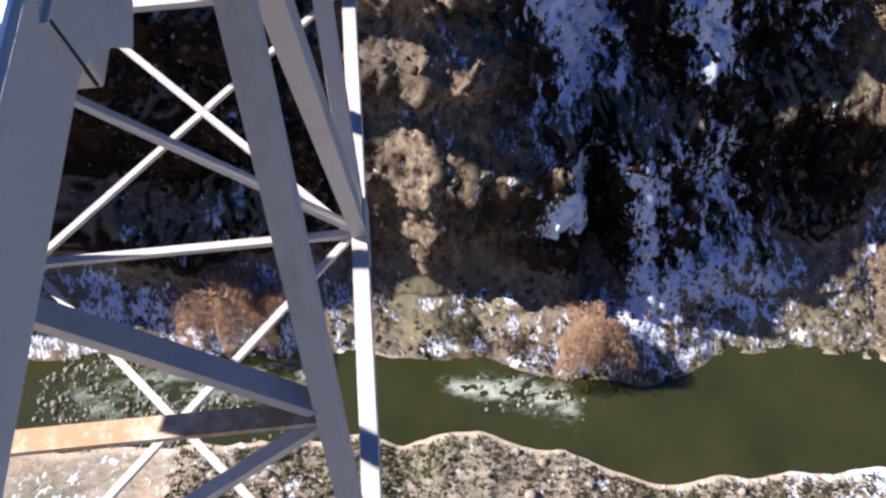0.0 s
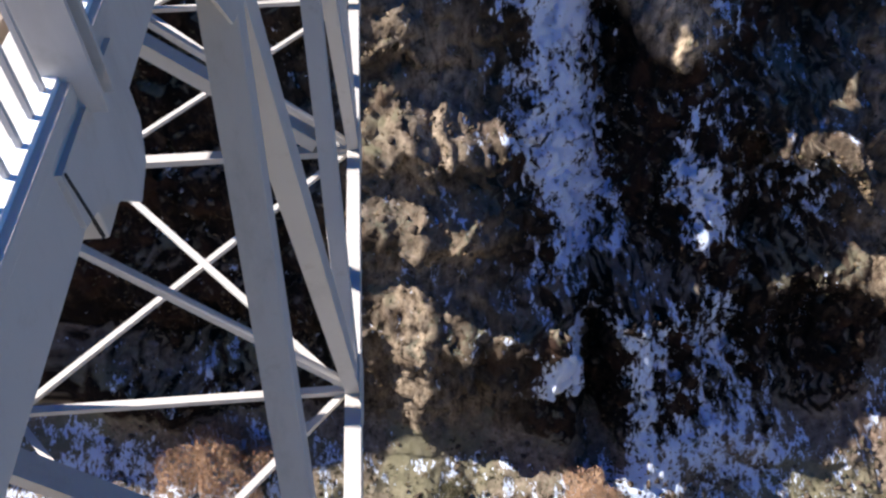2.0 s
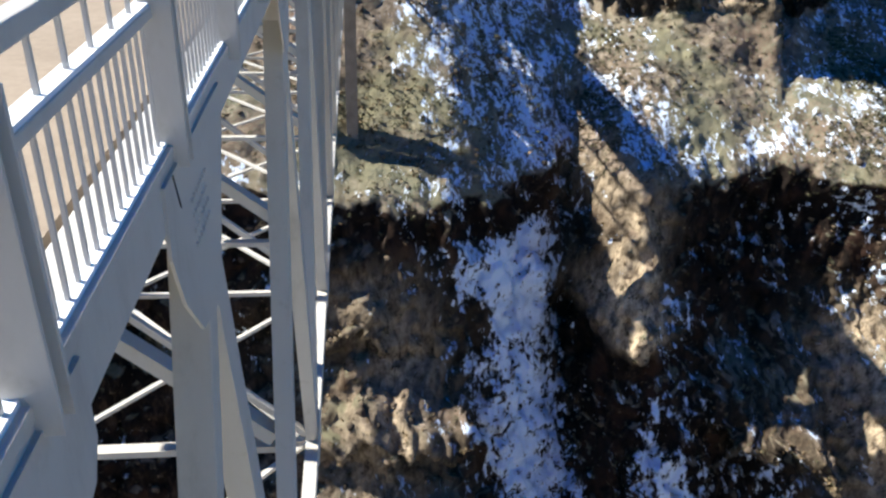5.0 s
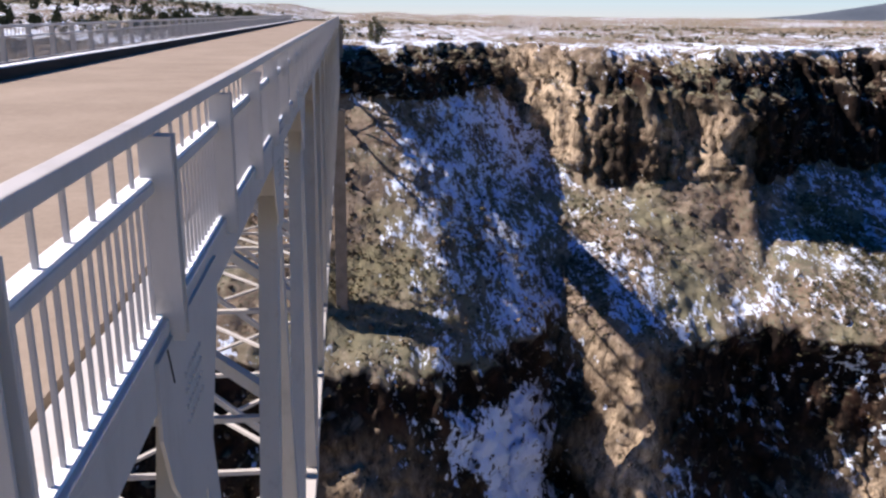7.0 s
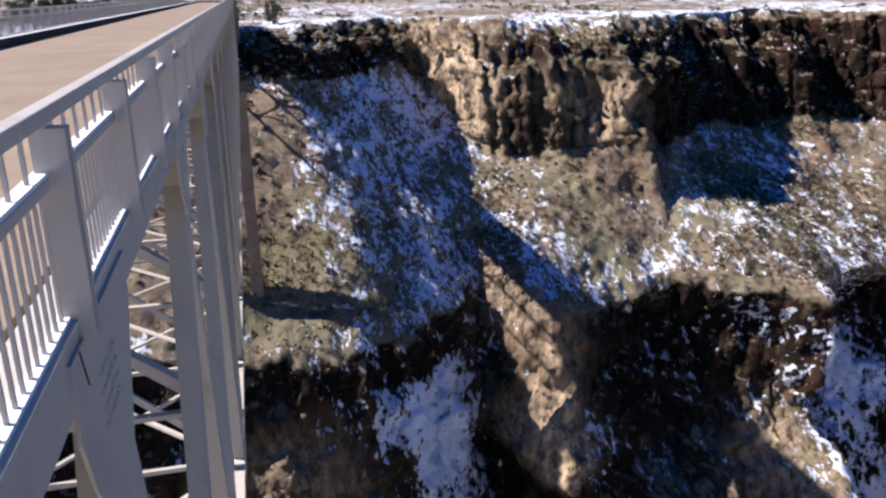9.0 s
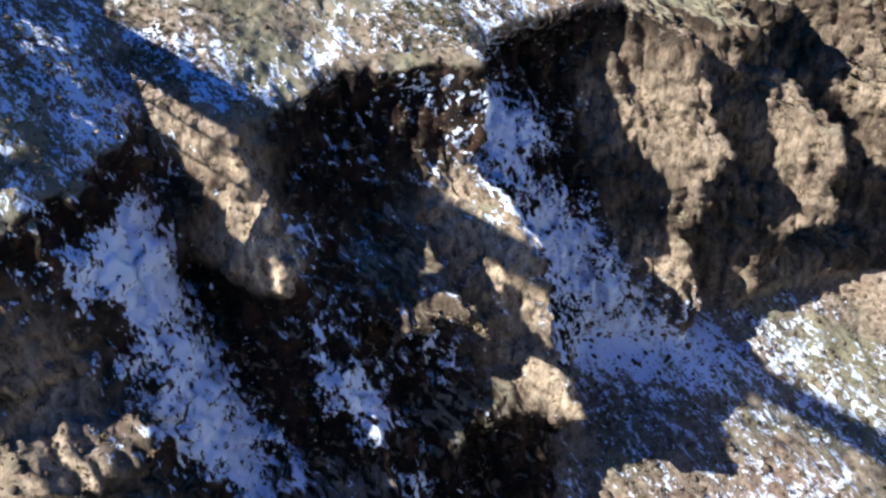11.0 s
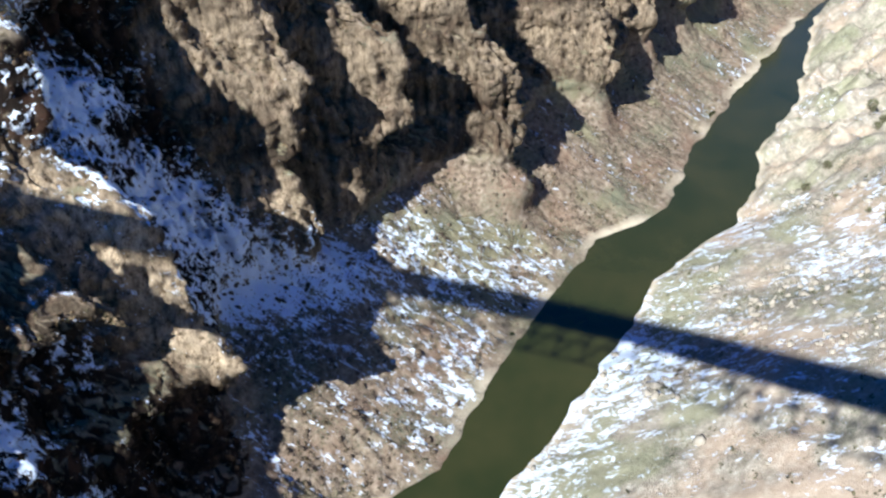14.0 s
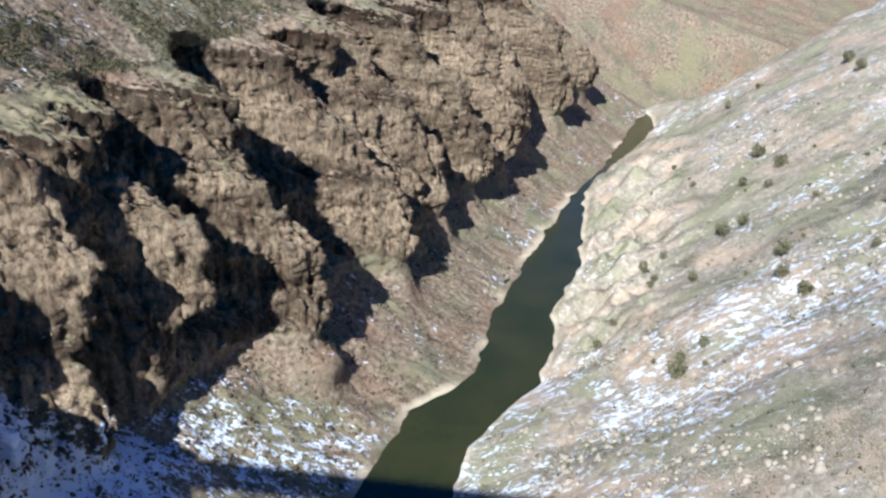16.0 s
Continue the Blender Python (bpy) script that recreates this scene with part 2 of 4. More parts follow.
def far_profile(x, v):
    """Depth y and height z of the far wall at x; v runs 0..5: bank, lower cliffs, talus bench, upper cliffs, plateau."""
    north = smooth(88, 135, x)
    e, b = far_edge(x), soft_along(BENCH, x, 4)
    wide, high = 12 + 44 * north, 8 + 20 * north
    foot = e + wide
    h = v - 1
    stair_a = np.interp(h, (0, 0.30, 0.36, 0.42, 0.52, 0.56, 0.65, 0.70, 0.97, 1), (0, 0.08, 0.19, 0.32, 0.36, 0.50, 0.545, 0.70, 0.89, 1))
    stair_b = np.interp(h, (0, 0.36, 0.46, 0.62, 0.72, 0.92, 1), (0, 0.16, 0.34, 0.44, 0.70, 0.82, 1))
    stair_c = np.interp(h, (0, 0.04, 0.34, 0.40, 0.97, 1), (0, 0.04, 0.17, 0.33, 0.93, 1))
    alcove = smooth(12, 22, x) * (1 - smooth(105, 125, x))
    chute = smooth(98, 112, x) * (1 - smooth(152, 166, x))
    stair = (stair_a * (1 - alcove) + stair_c * alcove) * (1 - north) + stair_b * north
    stair = stair * (1 - chute) + h * chute
    lip = 136 + 19 * (1 - smooth(36, 58, x)) + 1.5 * smooth(92, 112, x) + 2 * fbm(x / 20, 4.4, seed=19, octaves=2)
    talus = 42 + 0.9 * (lip - 139)
    gentle = smooth(560, 680, x)
    b = b + 50 * gentle
    stair = stair * (1 - gentle) + h * gentle
    top = 116 + 3.5 * (1 - smooth(8, 32, x)) - 4 * smooth(110, 190, x) + 3 * fbm(x / 60, 0.3, seed=9, octaves=2)
    y = np.where(v < 0, e + 6 * v, np.where(v < 1, e + wide * v, np.where(v < 2, foot + (b - foot) * stair, 0)))
    z = np.where(v < 0, 6 * v, np.where(v < 1, high * np.maximum(v, 0) ** 1.25, np.where(v < 2, high + (top - high) * h, 0)))
    y = np.where((v >= 2) & (v < 3), b + talus * (v - 2), y)
    z = np.where((v >= 2) & (v < 3), top + (lip - top) * (v - 2), z)
    w = np.interp(v - 3, (0, 0.6, 0.72, 1), (0, 6, 12, 18)) + 50 * gentle * np.clip(v - 3, 0, 1)
    y = np.where((v >= 3) & (v < 4), b + talus + w, y)
    z = np.where((v >= 3) & (v < 4), lip + (165 - lip) * (v - 3), z)
    p = np.maximum(v - 4, 0)
    hill = 15 * smooth(-20, -130, x) * smooth(0.22, 0.5, p) + 6 * fbm(x / 220, p * 4, seed=15, octaves=3) * smooth(0.2, 0.5, p)
    y = np.where(v >= 4, b + talus + 18 + 50 * gentle + 3600 * p**2.6, y)
    z = np.where(v >= 4, 165 + 7.5 * np.minimum(p, 1) ** 0.9 + hill, z)
    return y, z


# buttresses and gullies of the far wall: x at the low end, half width, z low, z high, metres outward (minus: inward), lean of x per metre of height
LOW_CARVING = (
    (36, 4.5, 40, 122, -7, 0.12), (44.5, 3.5, 46, 86, -8, 0.02), (38, 3.6, 10, 39, -13, 0.0), (57, 11, 16, 48, -6, 0.0), (-35, 30, 8, 34, -5, 0.0), (-105, 34, 8, 64, -13, 0.0), (-55, 38, 24, 90, -15, 0.0), (20, 13, 6, 27, -5, 0.0), (-12, 34, 12, 56, -7, 0.0),
)
HIGH_CARVING = (
    (108, 6, 96, 114, 6.5, 0.0), (107, 4.5, 60, 84, 9, 0.0), (49.5, 4.6, 85, 120, 12, 0.06), (99, 5, 45, 80, 8.5, 0.15), (128, 14, 94, 109, -6, 0.0),
    (40, 13, 134, 168, -5, 0.0), (113, 17, 124, 170, -14, 0.0), (152, 24, 124, 170, -9, 0.0), (146, 4, 132, 156, 6, 0.0), (162, 9, 140, 170, -11, 0.0),
)
# ledges: x from and to, z of the overhanging lower edge and of the upper end, metres outward
LEDGES = (
    (-10, 6, 91, 97, 3), (-10, 20, 77, 88, 8), (-10, 18, 61, 72, 5), (-10, 12, 41, 51, 6), (-10, 9, 27, 36, 5), (-10, 2, 14, 22, 4),
    (18, 58, 41, 51, 3.5), (66, 86, 70, 84, 16), (70, 90, 70, 84, 11),
)


def ledges(x, z):
    """How far the ledges stand out: most at the lower edge and at the end turned from the sun."""
    wx = x + 2.4 * fbm(z / 6, x / 9, seed=141, octaves=3)
    wz = z + 2.6 * fbm(x / 5, z / 9, seed=143, octaves=3) + 0.9 * fbm(x / 1.6, z / 6, seed=145, octaves=2)
    total = 0.0
    for x0, x1, low, high, push in LEDGES:
        side = smooth(x0 - 2, x0 + 4, wx) * (1 - smooth(x1 - 1.2, x1 + 1.2, wx)) * (0.5 + 0.5 * np.clip((x - x0) / (x1 - x0), 0, 1))
        total = total + push * side * smooth(low - 1.2, low + 0.5, wz) * (1 - np.clip((wz - low) / (high - low), 0, 1)) ** 0.85
    return total


# the lower wall in plan: it steps out towards the sun and falls back again behind each nose
NOSES = ((-600, 0), (-30, 1), (-8, 1), (12, 1), (18, 0), (42, -9), (49, -9), (53, -5), (59, -4), (74, -5), (79, -12), (104, -11), (108, -4), (110, -4), (114, -10), (152, -17), (161, -11), (168, 0), (2000, 0))
# the upper cliff in plan: a buttress that steps out towards its right-hand end
UPPER_NOSE = ((-600, 0), (46, 0), (70, 5), (77, 8), (88, 19), (94, 3), (110, 0), (2000, 0))
# spurs further up the gorge: x, half width, metres outward of the lower tower, z of its top, metres outward above it, z of the foot
SPURS = (
    (163.5, 5, 14, 92, 11, 57), (179, 8, 10, 112, 10, 78), (197, 8, 22, 93, 5, 48), (231, 10, 23, 92, 12, 6), (240, 8, 13, 113, 13, 80), (296, 9, 22, 96, 14, 8), (322, 6, 18, 66, 9, 8), (344, 9, 22, 110, 18, 8),
    (386, 9, 20, 92, 15, 8), (427, 10, 26, 102, 18, 8), (476, 11, 20, 88, 17, 8), (532, 13, 22, 98, 14, 8), (600, 15, 22, 80, 14, 8),
)
# bays between the spurs: x, half width, metres inward, z of the top, z of the floor
BAYS = ((170, 8, 18, 84, 20), (211, 13, 30, 112, 34), (268, 16, 38, 114, 30), (314, 10, 26, 108, 30), (365, 13, 42, 113, 30), (406, 11, 28, 108, 30), (452, 13, 28, 108, 26),
        (504, 15, 26, 106, 22), (566, 16, 18, 100, 20))


def leaning(x, z):
    return x - 0.12 * (z - 60) + 1.6 * fbm(z / 12, x / 20, seed=151, octaves=3)


def spurs(x, z):
    """How far the spurs stand out at x, z: steep sides, a round-topped tower in front and a lower rib behind it."""
    lx, total = leaning(x, z), 0.0
    for cx, half, push, top, back, low in SPURS:
        u = (lx - cx) / half
        across = np.exp(-(u**4)) * (1 - 0.25 * np.clip(u, 0, 1))
        dome = np.sqrt(np.clip(1 - np.clip((z - (top - 22)) / 22, 0, 1) ** 2, 0, 1))
        rise = smooth(low, low + (12 if low > 30 else 18 if low < 7 else 26), z)
        total = total + across * rise * np.maximum(push * dome, back * (1 - smooth(104, 114, z)))
    return total


def bays(x, z):
    """How far the bays fall back at x, z: round-headed, with steep sides."""
    lx, deep = leaning(x, z), 0.0
    for cx, half, push, top, low in BAYS:
        u = (lx - cx) / half
        deep = deep + push * np.exp(-(u**4)) * smooth(low, low + 16, z) * (1 - smooth(top - 9, top + 3, z + 6 * u**2))
    return deep


def far_wall(x, v):
    """Place of the far wall's surface with its buttresses, ribs and roughness; also how much cliff it is."""
    y, z = far_profile(x, v)
    north = smooth(100, 150, x)
    in_cliff = smooth(0.98, 1.12, v) * (1 - smooth(1.9, 2.05, v)) + smooth(2.92, 3.05, v) * (1 - smooth(3.85, 4.05, v))
    in_cliff = in_cliff * (1 - smooth(560, 680, x))
    body = smooth(0.9, 1.2, v) * (1 - smooth(1.95, 2.5, v))
    upper = smooth(2.7, 3.1, v) * (1 - smooth(4.0, 4.1, v))
    out = 0.0
    for cx, half, lo, hi, push, lean in LOW_CARVING + HIGH_CARVING:
        out = out + push * bell(x - lean * (z - lo), cx, half) * smooth(lo - 5, lo + 4, z) * (1 - smooth(hi - 3, hi + 5, z))
    out = out + soft_along(NOSES, x + 0.17 * (112 - z), 1.5) * smooth(22 + 22 * (x < 30) - 10 * (x > 60), 46 + 20 * (x < 30) - 18 * (x > 60), z) * (1 - smooth(100 - 18 * (x < 20), 118 - 14 * (x < 20), z))
    out = out - 8 * smooth(74, 79, x) * (1 - smooth(106, 114, x)) * (1 - smooth(38, 46, z)) * smooth(8, 15, z)
    out = out + soft_along(UPPER_NOSE, x + 2 * fbm(z / 8, x / 8, seed=153, octaves=2), 1.5) * np.clip((v - 2.15) / 0.8, 0, 1) * (1 - smooth(158, 167, z)) * (v > 2)
    out = out + spurs(x, z) - bays(x, z)
    out = out + ledges(x, z) * body
    lumps = smooth(130, 190, x) * body * (1 - smooth(95, 112, z))
    out = out + lumps * (4 * fbm(x / 13, z / 15, seed=25, octaves=3) + 3.0 * fbm(x / 3.6, z / 12, seed=27, octaves=4))
    ridge = 1 - np.abs(fbm(x / 34, z / 160, 0.2, seed=21, octaves=3)) * 2
    out = out + body * (4 + 4 * north) * ridge + upper * 7 * fbm(x / 26, z / 90, seed=23, octaves=3)
    rib = 1 - np.abs(fbm(x / 5.0, z / 30, seed=31, octaves=3)) * 1.8
    fluted = 1 - np.abs(fbm(x / 2.6, z / 45, seed=29, octaves=2)) * 2
    out = out + (2.2 * upper + 2.3 * body * smooth(125, 140, x)) * in_cliff * fluted
    out = out + in_cliff * (1.6 * rib + 1.1 * fbm(x / 3.2, z / 2.6, y / 5, seed=37, octaves=4))
    lumpy = smooth(0.0, 0.1, v) * (1 - 0.7 * smooth(4.0, 4.1, v))
    z = z + lumpy * (1 - in_cliff) * (1.1 * fbm(x / 9, y / 9, seed=41, octaves=3) + 0.45 * fbm(x / 1.7, y / 1.7, seed=43, octaves=3))
    z = z + in_cliff * 1.2 * fbm(x / 5, v * 5, seed=47, octaves=2)
    y = y - out
    turn = in_cliff * smooth(-75, -60, x) * (1 - 0.65 * smooth(112, 130, x))
    x = x + turn * (1.8 * fbm(y / 3.5, z / 18, seed=33, octaves=3) + 0.9 * fbm(y / 1.8, z / 2.4, seed=35, octaves=3))
    y = y + turn * 0.5 * fbm(x / 1.3, z / 1.6, seed=39, octaves=2)
    return x, y, z, in_cliff


# snow lying in shaded chutes: x, z of the upper and lower end, half width, how much
LOW_CHUTES = (
    (55, 67, 61, 52, 5.5, 0.55), (42, 42, 48, 8, 5.5, 0.5), (31, 39, 23, 22, 6, 0.62), (31, 38, 31, 25, 4.5, 0.5), (58, 44, 66, 8, 12, 0.42), (130, 66, 154, 20, 14, 0.3), (110, 60, 118, 34, 8, 0.2),
    (82, 62, 84, 52, 6, 0.32),
)
HIGH_CHUTES = (
    (28, 103, 36, 50, 10, 0.58), (29, 101, 32, 88, 8, 0.3), (19, 88, 27, 62, 6, 0.3), (57, 93, 56, 72, 8, 0.3), (108, 108, 146, 24, 21, 0.4), (118, 112, 122, 84, 9, 0.3), (120, 100, 132, 84, 13, 0.25),
    (78, 98, 92, 88, 10, 0.18), (12, 112, 18, 98, 9, 0.3), (45, 112, 46, 98, 6, 0.25),
)


def snow_of(x, y, z, nx, ny, nz, v):
    """How thickly snow lies: in shaded chutes, on level ground and on slopes turned from the sun."""
    face = smooth(0.98, 1.1, v) * (1 - smooth(1.93, 2.0, v)) + smooth(2.95, 3.1, v) * (1 - smooth(3.9, 4.0, v))
    s = 0.25 - 0.19 * face + 0.22 * smooth(0.4, 0.85, nz) + (0.2 - 0.13 * smooth(1.97, 2.02, v)) * np.clip(nx, -0.6, 0.7) + 0.16 * fbm(x / 22, y / 22, z / 22, seed=61, octaves=3)
    s = s - 0.3 * bell(x - 0.15 * (z - 78), 49.5, 5) * smooth(74, 84, z) * (v < 2.0)
    bench = smooth(1.95, 2.05, v) * (1 - smooth(2.9, 3.05, v))
    s = s + bench * (0.1 * bell(x, 29, 22) - 0.3 * (1 - smooth(0, 16, x)) - 0.24 * bell(x, 74, 13) + 0.14 * bell(x, 62, 5) * bell(v, 2.0, 0.3) - 0.1 * bell(x, 102, 14) - 0.17 * smooth(120, 160, x) + 0.34 * bell(x, 84, 20) * bell(v, 2.0, 0.2))
    s = s - 0.2 * smooth(134, 146, x - 0.3 * (z - 28)) * smooth(22, 34, z) * (1 - smooth(2.0, 2.1, v)) - 0.05 * smooth(190, 260, x)
    bank = (1 - smooth(0.9, 1.1, v)) * smooth(0.03, 0.1, v)
    s = s - 0.16 * smooth(185, 225, x) * (v < 1.1)
    s = s + bank * (0.0 + 0.05 * bell(x, 75, 25) - 0.2 * bell(x, 112, 20) - 0.12 * bell(x, 172, 22) + 0.06 * bell(x, 176, 14) * smooth(0.2, 0.6, v))
    for xa, za, xb, zb, half, much in LOW_CHUTES + HIGH_CHUTES:
        t = np.clip((za - z) / (za - zb), 0, 1)
        inside = bell(x, xa + (xb - xa) * t, half) * smooth(zb - 4, zb + 3, z) * (1 - smooth(za - 2, za + 6, z))
        s = s + much * inside
    cave = bell(x, 38.3, 3.2) * (1 - smooth(36, 40, z)) * smooth(9, 13, z) + bell(x, 18, 16) * bell(z, 15, 8) * (v > 1)
    return np.clip(s - 0.7 * cave, 0, 1)


def sheet(name, X, Y, Z, material, attributes=None):
    """A mesh over a grid of places."""
    r, c = X.shape
    me = bpy.data.meshes.new(name)
    co = np.stack([X, Y, Z], -1).reshape(-1, 3)
    i = np.arange(r * c).reshape(r, c)
    q = np.stack([i[:-1, :-1], i[:-1, 1:], i[1:, 1:], i[1:, :-1]], -1).reshape(-1, 4)
    me.vertices.add(len(co))
    me.vertices.foreach_set("co", co.ravel())
    me.loops.add(q.size)
    me.loops.foreach_set("vertex_index", q.ravel())
    me.polygons.add(len(q))
    me.polygons.foreach_set("loop_start", np.arange(0, q.size, 4))
    me.update(calc_edges=True)
    me.materials.append(material)
    for key, val in (attributes or {}).items():
        a = me.attributes.new(key, "FLOAT", "POINT")
        a.data.foreach_set("value", np.asarray(val, np.float32).ravel())
    return new(name, me)


def normals(X, Y, Z):
    P = np.stack([X, Y, Z], -1)
    n = np.cross(np.gradient(P, axis=1), np.gradient(P, axis=0))
    n /= np.linalg.norm(n, axis=-1, keepdims=True) + 1e-9
    n *= np.sign(n[..., 2:3]) + (n[..., 2:3] == 0)
    return n[..., 0], n[..., 1], n[..., 2]


def roughen(X, Y, Z, cliff):
    """Break up the rock along its own normals: upright columns, blocks and chips."""
    P = np.stack([X, Y, Z], -1)
    n = np.cross(np.gradient(P, axis=1), np.gradient(P, axis=0))
    n /= np.linalg.norm(n, axis=-1, keepdims=True) + 1e-9
    n *= -np.sign(n[..., 1].mean())
    columns = 1 - 2.2 * np.abs(fbm(X / 3.0, Y / 3.0, Z / 22, seed=161, octaves=2))
    blocks = fbm(X / 4.5, Y / 4.5, Z / 3.6, seed=163, octaves=3, gain=0.6)
    chips = fbm(X / 1.5, Y / 1.5, Z / 1.9, seed=165, octaves=2)
    far = smooth(110, 150, X)
    d = cliff * ((0.35 + 1.05 * far) * columns + (0.8 + 0.1 * far) * blocks + 0.55 * chips)
    return X + n[..., 0] * d, Y + n[..., 1] * d, Z + n[..., 2] * d


def steps(*runs):
    """Rising values: (start, end, step), run after run."""
    return np.unique(np.concatenate([np.arange(a, b, s) for a, b, s in runs]))


def even_steps(coarse, finest):
    """Columns that lie evenly along the winding foot and face of the wall, closer together where it is near."""
    gx, gv = np.meshgrid(coarse, np.linspace(1.25, 1.95, 15))
    x, y, _, _ = far_wall(gx, gv)
    run = np.hypot(np.diff(x, axis=1), np.diff(y, axis=1)).mean(axis=0)
    apart = np.interp(coarse[:-1], (-600, -80, -70, 16, 40, 240, 340, 700, 1300), (9, 7, 1.2, 0.9, finest, finest, 1.1, 2.6, 12))
    along_wall = np.concatenate([[0], np.cumsum(run / apart)])
    return np.interp(np.arange(0, along_wall[-1]), along_wall, coarse)


XS = even_steps(steps((-600, -80, 6), (-80, 400, 0.4), (400, 700, 1), (700, 1301, 6)), 0.7)
VS = steps((-1, 0, 0.5), (0, 1, 0.03), (1, 2, 0.006), (2, 3, 0.016), (3, 4, 0.02), (4, 4.3, 0.02), (4.3, 5.21, 0.03))
GX, GV = np.meshgrid(XS, VS)
FX, FY, FZ, FC = far_wall(GX, GV)
FX, FY, FZ = roughen(FX, FY, FZ, FC)
NX, NY, NZ = normals(FX, FY, FZ)
FS = snow_of(FX, FY, FZ, NX, NY, NZ, GV)
FS = np.where(GV > 4.02, 0.33 + 0.18 * bell(GV, 4.05, 0.12) + 0.05 * smooth(0, -60, FX) + 0.22 * fbm(FX / 60, FY / 60, seed=71), FS)
# paler basalt colour where noses, ledges and towers catch sun: painted-in sunlight
SUNLIT_TAN = 1.8 * bell(FX, 51, 7) * smooth(83, 90, FZ) + 0.5 * bell(FX, 92, 15) * bell(FZ, 77, 8) + bell(FX, 99, 8) * smooth(38, 48, FZ) * (1 - smooth(84, 96, FZ)) + bell(FX, 79, 11) * smooth(128, 134, FZ) * (1 - smooth(150, 158, FZ)) + 0.5 * smooth(144, 150, FX - 0.12 * (FZ - 60)) * (FZ > 24) * (1 - smooth(92, 112, FZ)) + 0.75 * bell(FX, 3, 14) * (1 - smooth(96, 108, FZ))
SUNLIT_TAN = np.clip(SUNLIT_TAN * (0.75 + 0.5 * fbm(FX / 9, FZ / 9, seed=65, octaves=2)), 0, 1)
SAND = (1 - smooth(0.02, 0.10, GV)) * np.clip(0.45 + 1.2 * fbm(FX / 16, 1.7, seed=63, octaves=2), 0, 1)
FS = FS * (1 - 0.6 * (1 - smooth(0.02, 0.08, GV)))
FCL = np.clip(FC * (1.25 - NZ), 0, 1)
tagged(sheet("ground_far_wall", FX, FY, FZ, GROUND, {"snow": FS, "cliff": FCL, "sand": SAND, "tan": SUNLIT_TAN}), "basalt gorge wall with snow, talus and dry brush", "ground", kind="structure")


def near_slope(x, d):
    """The near wall: d metres from the water."""
    up = smooth(0, 50, d)
    y = near_edge(x) * (1 - up) + soft_along(NEAR_EDGE, x, 60) * up - d
    z = np.interp(d, (-6, 0, 6, 40, 120, 230, 250, 5000), (-4, 0.1, 3.0, 25, 84, 152, 160, 170))
    z = z + up * (5.0 * fbm(x / 70, y / 70, seed=81, octaves=3) + 1.4 * fbm(x / 16, y / 16, seed=85, octaves=3)) + smooth(0, 8, d) * 0.6 * fbm(x / 4, y / 4, seed=83, octaves=3)
    bluff = smooth(380, 450, x) * (1 - smooth(600, 670, x)) * smooth(1, 6, d) * (1 - 0.8 * smooth(16, 70, d))
    z = z + 6 * bluff * (1 + 0.5 * fbm(x / 14, d / 9, seed=95, octaves=3))
    crag = smooth(235, 290, x) * (1 - smooth(430, 480, x)) * smooth(0, 5, d) * (1 - smooth(18, 60, d))
    z = z + crag * (3 + 7 * fbm(x / 9, d / 12, seed=97, octaves=4) - 3 * np.abs(fbm(x / 4, d / 9, seed=99, octaves=2)))
    ledge = np.sin(z / 4.2 + 2.0 * fbm(x / 60, y / 60, seed=87, octaves=2))
    z = z + up * 2.0 * ledge * np.clip(fbm(x / 45, y / 45, seed=89, octaves=2), 0, 1)
    return y, z


NXS = steps((-600, -60, 12), (-60, 420, 1.5), (420, 800, 4), (800, 1301, 12))
NDS = steps((-6, 0, 3), (0, 60, 1.2), (60, 180, 2.5), (180, 320, 10), (320, 5000, 400))
A, B = np.meshgrid(NXS, NDS)
CY, CZ = near_slope(A, B)
nx_, ny_, nz_ = normals(A, CY, CZ)
CS = 0.25 + 0.03 * (1 - smooth(50, 90, A)) - 0.14 * (1 - smooth(-25, 5, A)) + 0.22 * fbm(A / 40, CY / 40, seed=91) + 0.12 * bell(A, 215, 55) * smooth(25, 60, B) + 0.30 * (1 - smooth(0, 40, B)) * (1 - smooth(230, 300, A)) * (0.05 + 0.95 * smooth(60, 110, A))
tagged(sheet("ground_near_wall", A, CY, CZ, PALE, {"snow": np.clip(CS, 0, 1), "cliff": 0 * A, "sand": 1 - smooth(0.5, 2.5, B), "tan": 0 * A}), "pale grassy slope with patches of snow", "ground", kind="structure")
tagged(sheet("river", *np.meshgrid(np.linspace(-600, 1300, 40), np.linspace(-1060, 190, 20)), np.zeros((20, 40)), WATER, {"foam": np.zeros((20, 40))}), "dark green river water", "river", kind="structure")


# ---- the bridge ----
DECK = 173 - 2.04
NEAR_T, FAR_T = -1.38, -9.2
TOP_Z, LOW_Z = 173 - 2.0, 173 - 15.8
NODE0, PANEL = 5.5, 8.2
Y0, Y1 = -120.0, 196.0


def part(name, bm, material, parent=None, label=""):
    me = bpy.data.meshes.new(name)
    bm.to_mesh(me)
    bm.free()
    me.materials.append(material)
    ob = new(name, me)
    ob.parent = parent
    return tagged(ob, label)


